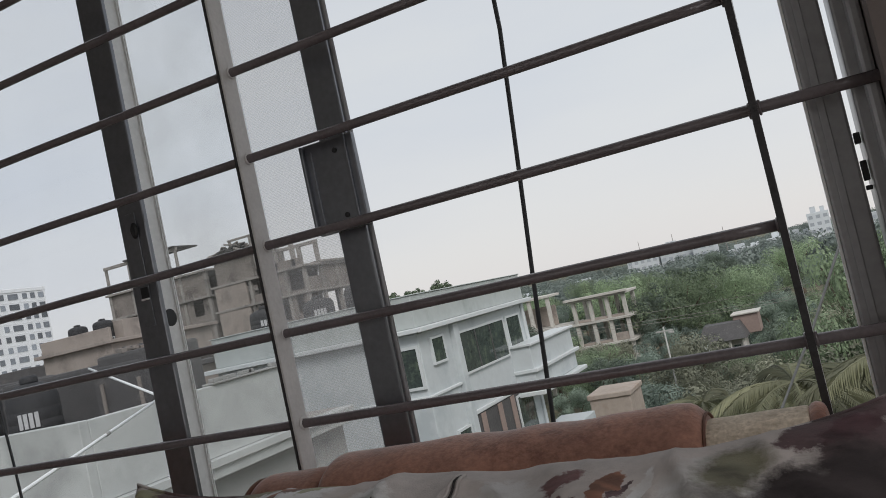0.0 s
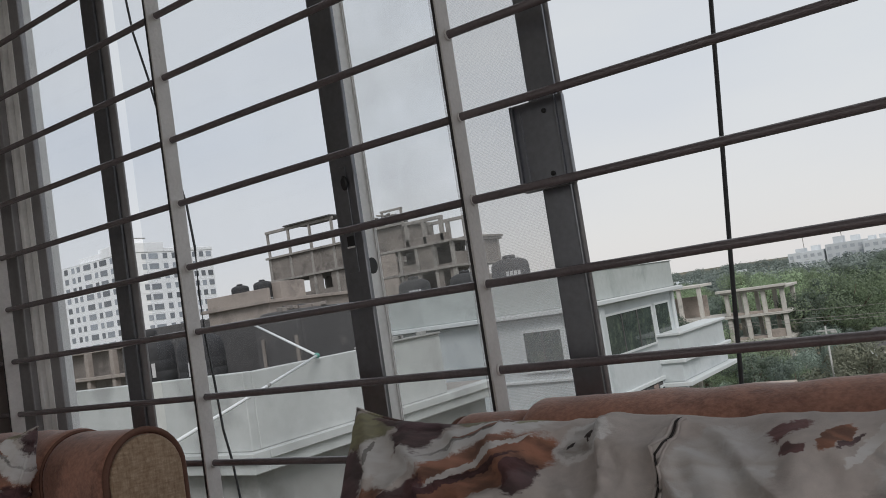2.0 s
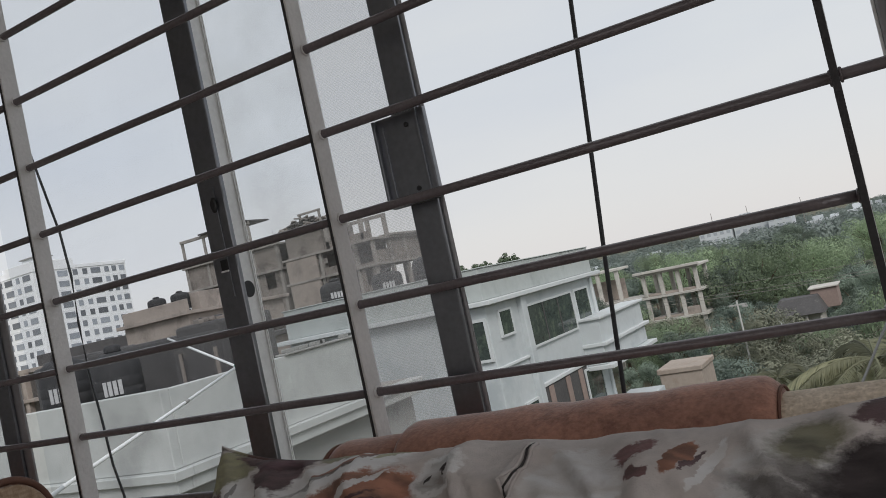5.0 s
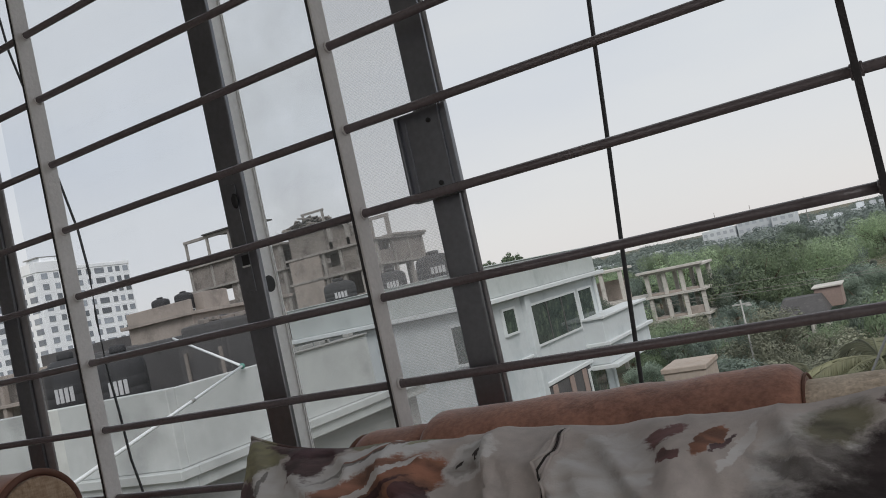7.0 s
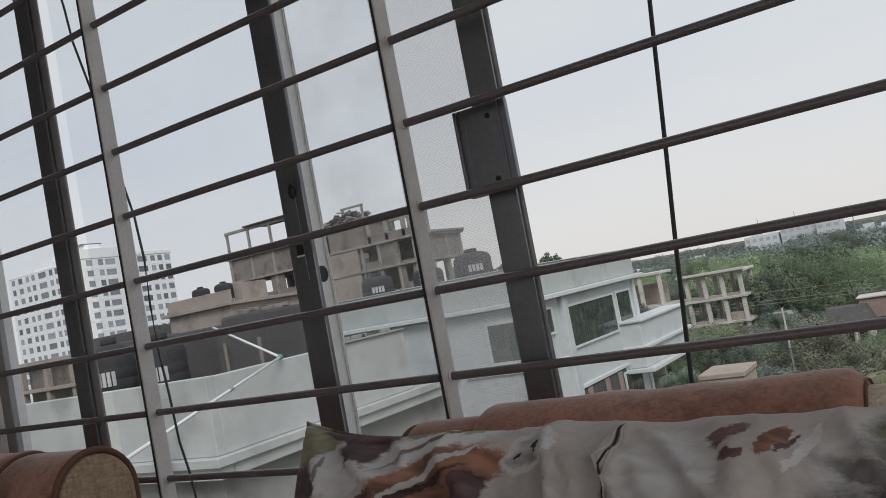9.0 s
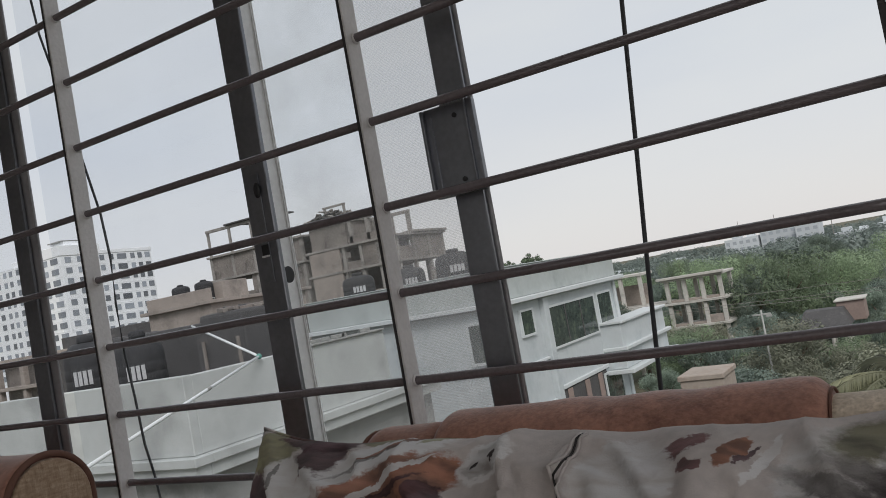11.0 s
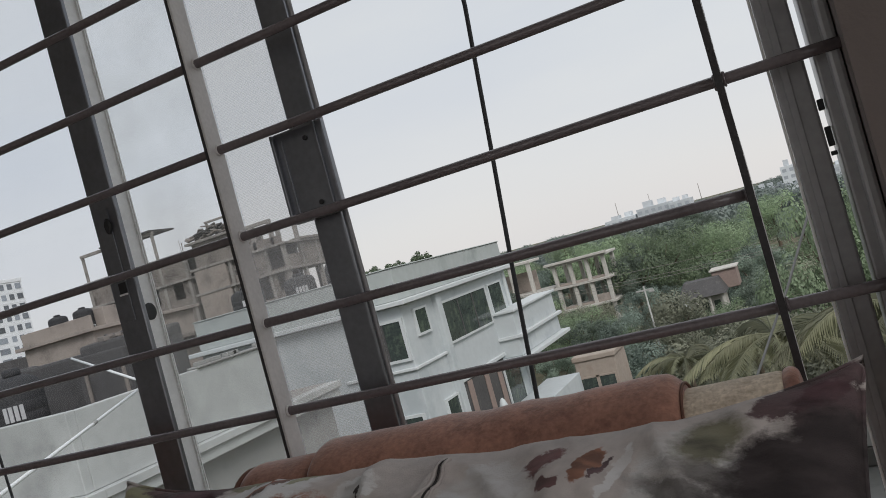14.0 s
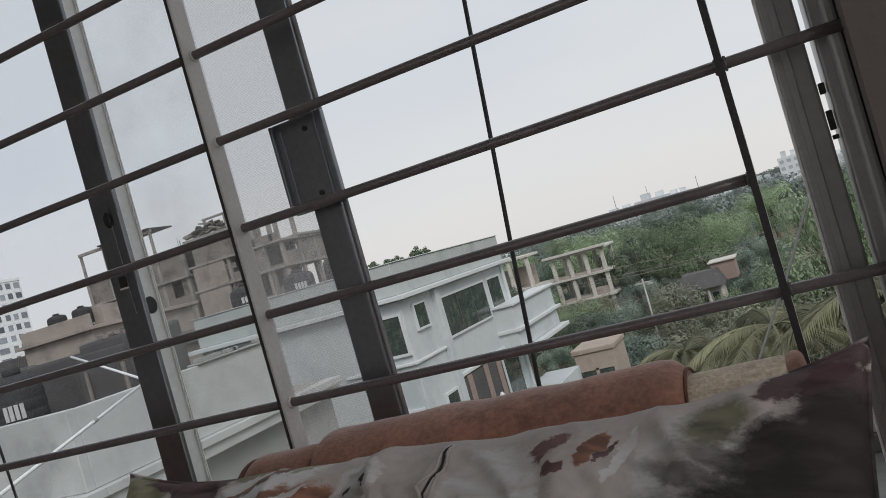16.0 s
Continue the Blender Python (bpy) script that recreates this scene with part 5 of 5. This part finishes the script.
wp = tube([(0.5, 6, 1.1), (0.325, 6, 0.77), (0.005, 6, 0.19), (-0.1, 6, 0.03), (-0.29, 6, -0.28), (-4.2, 6, -6.6), (-8.2, 6, GZ)], 0.010, 8)
tagged(part("leaning_pole", wp, M_GREYPOLE, smooth=True), "thin grey leaning stay pole", "pole")


# ---- trees ----
def leaf_cloud(clumps, count, size, rnd):
    """Leaf quads over uneven clumps, fewer inside."""
    vs, fs = [], []
    tot = sum(c[3] ** 2 for c in clumps)
    for cx, cy, cz, r in clumps:
        for k in range(int(count * r * r / tot)):
            d = Vector((rnd.gauss(0, 1), rnd.gauss(0, 1), rnd.gauss(0, 1) * 0.85)).normalized()
            rr = r * (0.62 + 0.42 * rnd.random() ** 0.5) * (0.9 + 0.25 * noise.noise(Vector((cx, cy, cz)) + d * 1.7))
            c = Vector((cx, cy, cz)) + d * rr
            n = (d * 2.4 + Vector((rnd.uniform(-0.7, 0.7), rnd.uniform(-0.7, 0.7), rnd.uniform(-0.2, 0.9)))).normalized()
            t = n.orthogonal().normalized()
            t.rotate(Matrix.Rotation(rnd.uniform(0, 6.28), 3, n))
            u = n.cross(t)
            s = size * rnd.uniform(0.6, 1.4)
            i = len(vs)
            vs += [c - t * s * 0.5, c + u * s * 0.3 + n * s * 0.08, c + t * s * 0.5, c - u * s * 0.3 + n * s * 0.08]
            fs.append((i, i + 1, i + 2, i + 3))
    return vs, fs


def make_tree(h, w, leaf_m, seed, count=12500, size=0.2):
    rnd = random.Random(seed)
    e = thing("tree", "broad leafy green tree with uneven crown", "tree", (0, 0, 0), group="trees beyond the houses")
    b = tube([(0, 0, 0), (0.1, 0.05, h * 0.2), (-0.1, 0.1, h * 0.42), (0.05, 0, h * 0.6)], [0.32, 0.26, 0.2, 0.1], 8)
    clumps = []
    for k in range(19):
        a = rnd.uniform(0, 6.28)
        q = rnd.random() ** 0.6
        z = h * rnd.uniform(0.42, 0.9)
        rad = w * 0.5 * q * (1.0 - 0.45 * abs(z / h - 0.6) / 0.35)
        c = (rad * math.cos(a), rad * math.sin(a), z)
        r = w * rnd.uniform(0.09, 0.19)
        clumps.append((*c, r))
        if k % 2 == 0:
            tube([(0, 0, h * rnd.uniform(0.3, 0.5)), (c[0] * 0.5, c[1] * 0.5, (z + h * 0.45) / 2), c], [0.13, 0.09, 0.03], 6, bm=b)
    part("trunk", b, M_BARK, e, smooth=True)
    vs, fs = leaf_cloud(clumps, count, size, rnd)
    me = bpy.data.meshes.new("crown")
    me.from_pydata([tuple(v) for v in vs], [], fs)
    me.materials.append(leaf_m)
    cr = new("crown", me)
    cr.parent = e
    return e


TREES = [make_tree(10, 9, M_LEAF[0], 1), make_tree(11, 8, M_LEAF[1], 2), make_tree(9, 10, M_LEAF[2], 3), make_tree(12, 9, M_LEAF[1], 5), make_tree(10, 8, M_LEAF[0], 8), make_tree(8, 9, M_BRUSH, 21)]
HEIGHT = (10, 11, 9, 12, 10, 8)
rnd = random.Random(11)
spots = []
# rows of wood climbing away from the houses: distance, sideways span, height of the tops
for y, xa, xb, top, step in ((47, -11, 9, -5.0, 4.2), (56, -14, 12, -4.6, 4.8), (68, -20, 14, -3.7, 5.8), (82, -26, 18, -2.2, 6.8), (98, -20, 22, 0.6, 6.4), (116, -46, 26, 2.2, 6.8), (136, -58, 30, 3.2, 7.4), (160, -70, 36, 4.6, 8.2), (190, -85, 42, 6.2, 9.5)):
    x = xa
    while x < xb:
        spots.append((x + rnd.uniform(-1.5, 1.5), y + rnd.uniform(-4, 4), top + rnd.uniform(-3.4, 1.5)))
        x += step * rnd.uniform(0.8, 1.2)
spots += [(-3.2, 43, -3.4), (-0.8, 41, -3.0), (1.8, 40, -2.8), (4.2, 38, -2.4), (-6.0, 43, -4.2), (1.2, 46, 1.3), (0.6, 45, 1.9), (4.8, 44, 2.2), (0.4, 52, -2.6), (7.5, 40, 2.6), (-33, 86, 0.2), (-40, 88, 1.2), (-24, 88, -3.6), (-12.5, 46, -5.2), (-20, 60, -5), (-17.5, 100, 3.0), (-12.5, 106, 2.2), (-14, 88, -2.6), (-9.5, 86, -3), (-16, 66, -4.2), (-19, 70, -3.6), (-13, 74, -3.4), (-22, 76, -3.0), (-17, 80, -2.6), (-10.5, 60, -5.2), (-14, 58, -5.2), (-25, 82, -3.2), (-8.5, 52, -5.2), (-5.5, 50, -5.0), (-11.6, 62, -2.7), (-9.7, 63, -2.8), (-8.3, 64, -3.0), (-10.3, 60, -3.2), (-7.2, 66, -3.0), (-31, 90.5, -1.6), (-34.5, 90, -1.0)]
used = set()
for x, y, top in spots:
    k = 5 if y in (43, 41, 40, 38) and top < -2 else rnd.choice((5, 5, 5, 0, 1)) if y < 62 and top < -3 else rnd.choice((0, 1, 2, 3, 4, 5, 5) if y < 92 else (0, 1, 2, 3, 4)) if (x, y) not in ((1.2, 46), (0.6, 45), (4.8, 44), (-17.5, 100), (-12.5, 106)) else 2
    dx, dz = shift(x, y)
    if 50 < y < 72 and -0.18 < x / y < -0.09:  # low scrub before the verandah house
        dz -= 2.2
    s = (top + dz - GZ) / HEIGHT[k]
    slim = 0.55 if y < 55 and top > -2.7 else 1.0
    m = Matrix.Translation((x + dx, y, GZ)) @ Matrix.Rotation(rnd.uniform(0, 6.28), 4, "Z") @ Matrix.Diagonal((s * rnd.uniform(0.85, 1.15) * slim, s * rnd.uniform(0.85, 1.15) * slim, s, 1))
    if k not in used:
        used.add(k)
        TREES[k].matrix_basis = m
    else:
        sc = m.to_scale()
        q = copy_thing(TREES[k], Matrix.Translation(m.translation) @ m.to_quaternion().to_matrix().to_4x4())
        q.scale = sc
# far woods, too many to count
vs, fs = [], []
for k in range(600):
    y = rnd.uniform(200, 480) if k % 2 else rnd.uniform(560, 700)
    x = rnd.uniform(-0.62, 0.28) * y
    r = rnd.uniform(3.5, 6.5)
    top = 1.06 - y * (0.0085 if y < 500 else 0.003) + rnd.uniform(-3.2, 0.8)
    cl = [(x + rnd.uniform(-5, 5), y + rnd.uniform(-3, 3), top - r + rnd.uniform(-1.2, 0.4), r * rnd.uniform(0.6, 1)) for q in range(3)]
    v2, f2 = leaf_cloud(cl, 420, 1.0, rnd)
    o = len(vs)
    vs += v2
    fs += [tuple(i + o for i in f) for f in f2]
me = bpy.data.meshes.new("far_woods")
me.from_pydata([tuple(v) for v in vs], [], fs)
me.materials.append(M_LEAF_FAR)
tagged(new("far_woods", me), "dense green woods toward the horizon, haze in their colour", "woods", kind="stuff")


def palm(x, y, top, n, reach, seed, label):
    r = random.Random(seed)
    dx, dz = shift(x, y)
    e = thing("palm_tree", label, "palm tree", (x + dx, y, GZ), group="palm trees")
    h = top + dz - GZ
    part("trunk", tube([(0, 0, 0), (0.15, 0, h * 0.4), (0.05, 0.1, h * 0.75), (0, 0, h)], [0.2, 0.16, 0.14, 0.12], 8), M_BARK, e, smooth=True)
    for k in range(n):
        a = 6.283 * k / n + r.uniform(-0.25, 0.25)
        rise = r.uniform(0.1, 0.75)
        L = reach * r.uniform(0.8, 1.1)
        spine = [(L * t * math.cos(a), L * t * math.sin(a), h + L * (rise * t - (0.45 + rise * 0.55) * t * t)) for t in (q / 9 for q in range(10))]
        b = tube(spine, [0.04 - 0.0035 * q for q in range(10)], 5)
        side = Vector((-math.sin(a), math.cos(a), 0))
        for q in range(1, 46):
            t = q / 46 * 9
            i = min(8, int(t))
            p0 = Vector(spine[i]).lerp(Vector(spine[i + 1]), t - i)
            fw = (Vector(spine[i + 1]) - Vector(spine[i])).normalized()
            ln = reach * 0.26 * math.sin(math.pi * (0.12 + 0.83 * q / 46)) * r.uniform(0.8, 1.15)
            for s in (-1, 1):
                tip = p0 + side * s * ln * 0.75 + fw * ln * 0.55 + Vector((0, 0, -ln * r.uniform(0.25, 0.7)))
                wv = fw * 0.03
                b.faces.new([b.verts.new(p0 - wv), b.verts.new(p0 + wv), b.verts.new((p0 + tip) / 2 + wv + Vector((0, 0, 0.05))), b.verts.new(tip)])
        part("frond", b, M_PALM, e)
    return e


palm(-1.6, 24, -2.2, 15, 3.0, 3, "yellow-green palm tree with drooping fronds")
palm(1.4, 20, -1.6, 15, 3.0, 4, "yellow-green palm tree with drooping fronds")
palm(-6.6, 38, -4.4, 13, 2.6, 7, "dark green palm tree with spreading fronds")
palm(-3.2, 34, -4.0, 13, 2.6, 9, "green palm tree with drooping fronds")
palm(0.1, 13.5, -2.7, 14, 2.6, 13, "yellow-green palm tree with drooping fronds")

# leafy plants on the blue house's roof
rp = lay(thing("roof_plants", "row of small leafy green plants in roof tubs", "plants", (-13.9, 26, 2.0)), *BLUE)
cl = []
for k in range(34):
    x = k * 0.11 - 1.75
    h = abs(noise.noise(Vector((k * 0.43, 2.0, 0))))
    for q in range(1 + int(h * 5)):
        cl.append((x + rnd.uniform(-0.1, 0.1), rnd.uniform(-0.25, 0.25), 0.66 + 0.11 * q + rnd.uniform(-0.05, 0.08), rnd.uniform(0.06, 0.14)))
vs, fs = leaf_cloud(cl, 2600, 0.085, rnd)
me = bpy.data.meshes.new("leaves")
me.from_pydata([tuple(v) for v in vs], [], fs)
me.materials.append(M_LEAF[2])
lv = new("leaves", me)
lv.parent = rp
for k in range(7):
    part("tub", lathe([(0.14, 0), (0.18, 0.55), (0.15, 0.55)], 12), M_PINK, rp, m=Matrix.Translation((k * 0.6 - 1.7, 0, 0)))

# ---- distant city ----
def city_block(x, y, w, d, top, floors, cols, seed):
    r = random.Random(seed)
    dx, dz = shift(x, y)
    e = thing("distant_building", "pale distant apartment block on the skyline", "apartment building", (x + dx, y, GZ), group="distant skyline")
    h = top + dz - GZ
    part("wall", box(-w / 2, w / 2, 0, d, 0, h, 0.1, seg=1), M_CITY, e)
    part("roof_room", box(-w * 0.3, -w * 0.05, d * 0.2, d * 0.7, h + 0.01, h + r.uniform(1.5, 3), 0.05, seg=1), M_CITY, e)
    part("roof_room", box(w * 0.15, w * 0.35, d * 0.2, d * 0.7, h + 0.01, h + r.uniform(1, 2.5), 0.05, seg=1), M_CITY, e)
    f = None
    for a in range(floors):
        for c in range(cols):
            m = Matrix.Translation((-w / 2 + w * (c + 0.5) / cols, -0.03, h - 2 - 3.1 * a))
            if f is None:
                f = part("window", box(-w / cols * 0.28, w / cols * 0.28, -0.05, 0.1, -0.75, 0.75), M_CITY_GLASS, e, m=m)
            else:
                share(f, m=m)
    return e


for x, y, w, top, fl, co, s in ((-83, 400, 15, 18.5, 4, 5, 1), (-67, 402, 16, 20.5, 4, 5, 2), (-54, 396, 10, 19.5, 4, 3, 3), (-37, 400, 16, 13.5, 3, 5, 4), (-22, 404, 12, 15, 3, 4, 5), (-5, 396, 9, 22, 4, 3, 6), (-14, 410, 10, 15, 3, 3, 7), (-120, 410, 16, 12, 2, 5, 8), (-150, 420, 22, 11, 2, 6, 9), (10, 400, 16, 17, 3, 4, 10), (30, 405, 18, 19, 3, 5, 11)):
    city_block(x, y, w, 14, top, fl, co, s)
for x, y, z0, h in ((-84, 399, 18.5, 8), (-68, 399, 20.5, 6), (-45, 399, 16, 9)):
    mt = thing("radio_mast", "thin grey radio mast on the skyline", "mast", (x + shift(x, y)[0], y + 6, GZ), group="radio masts")
    part("mast", tube([(0, 0, 0), (0, 0, z0 + h + shift(x, y)[1] - GZ)], [0.3, 0.12], 6), M_CONC, mt)
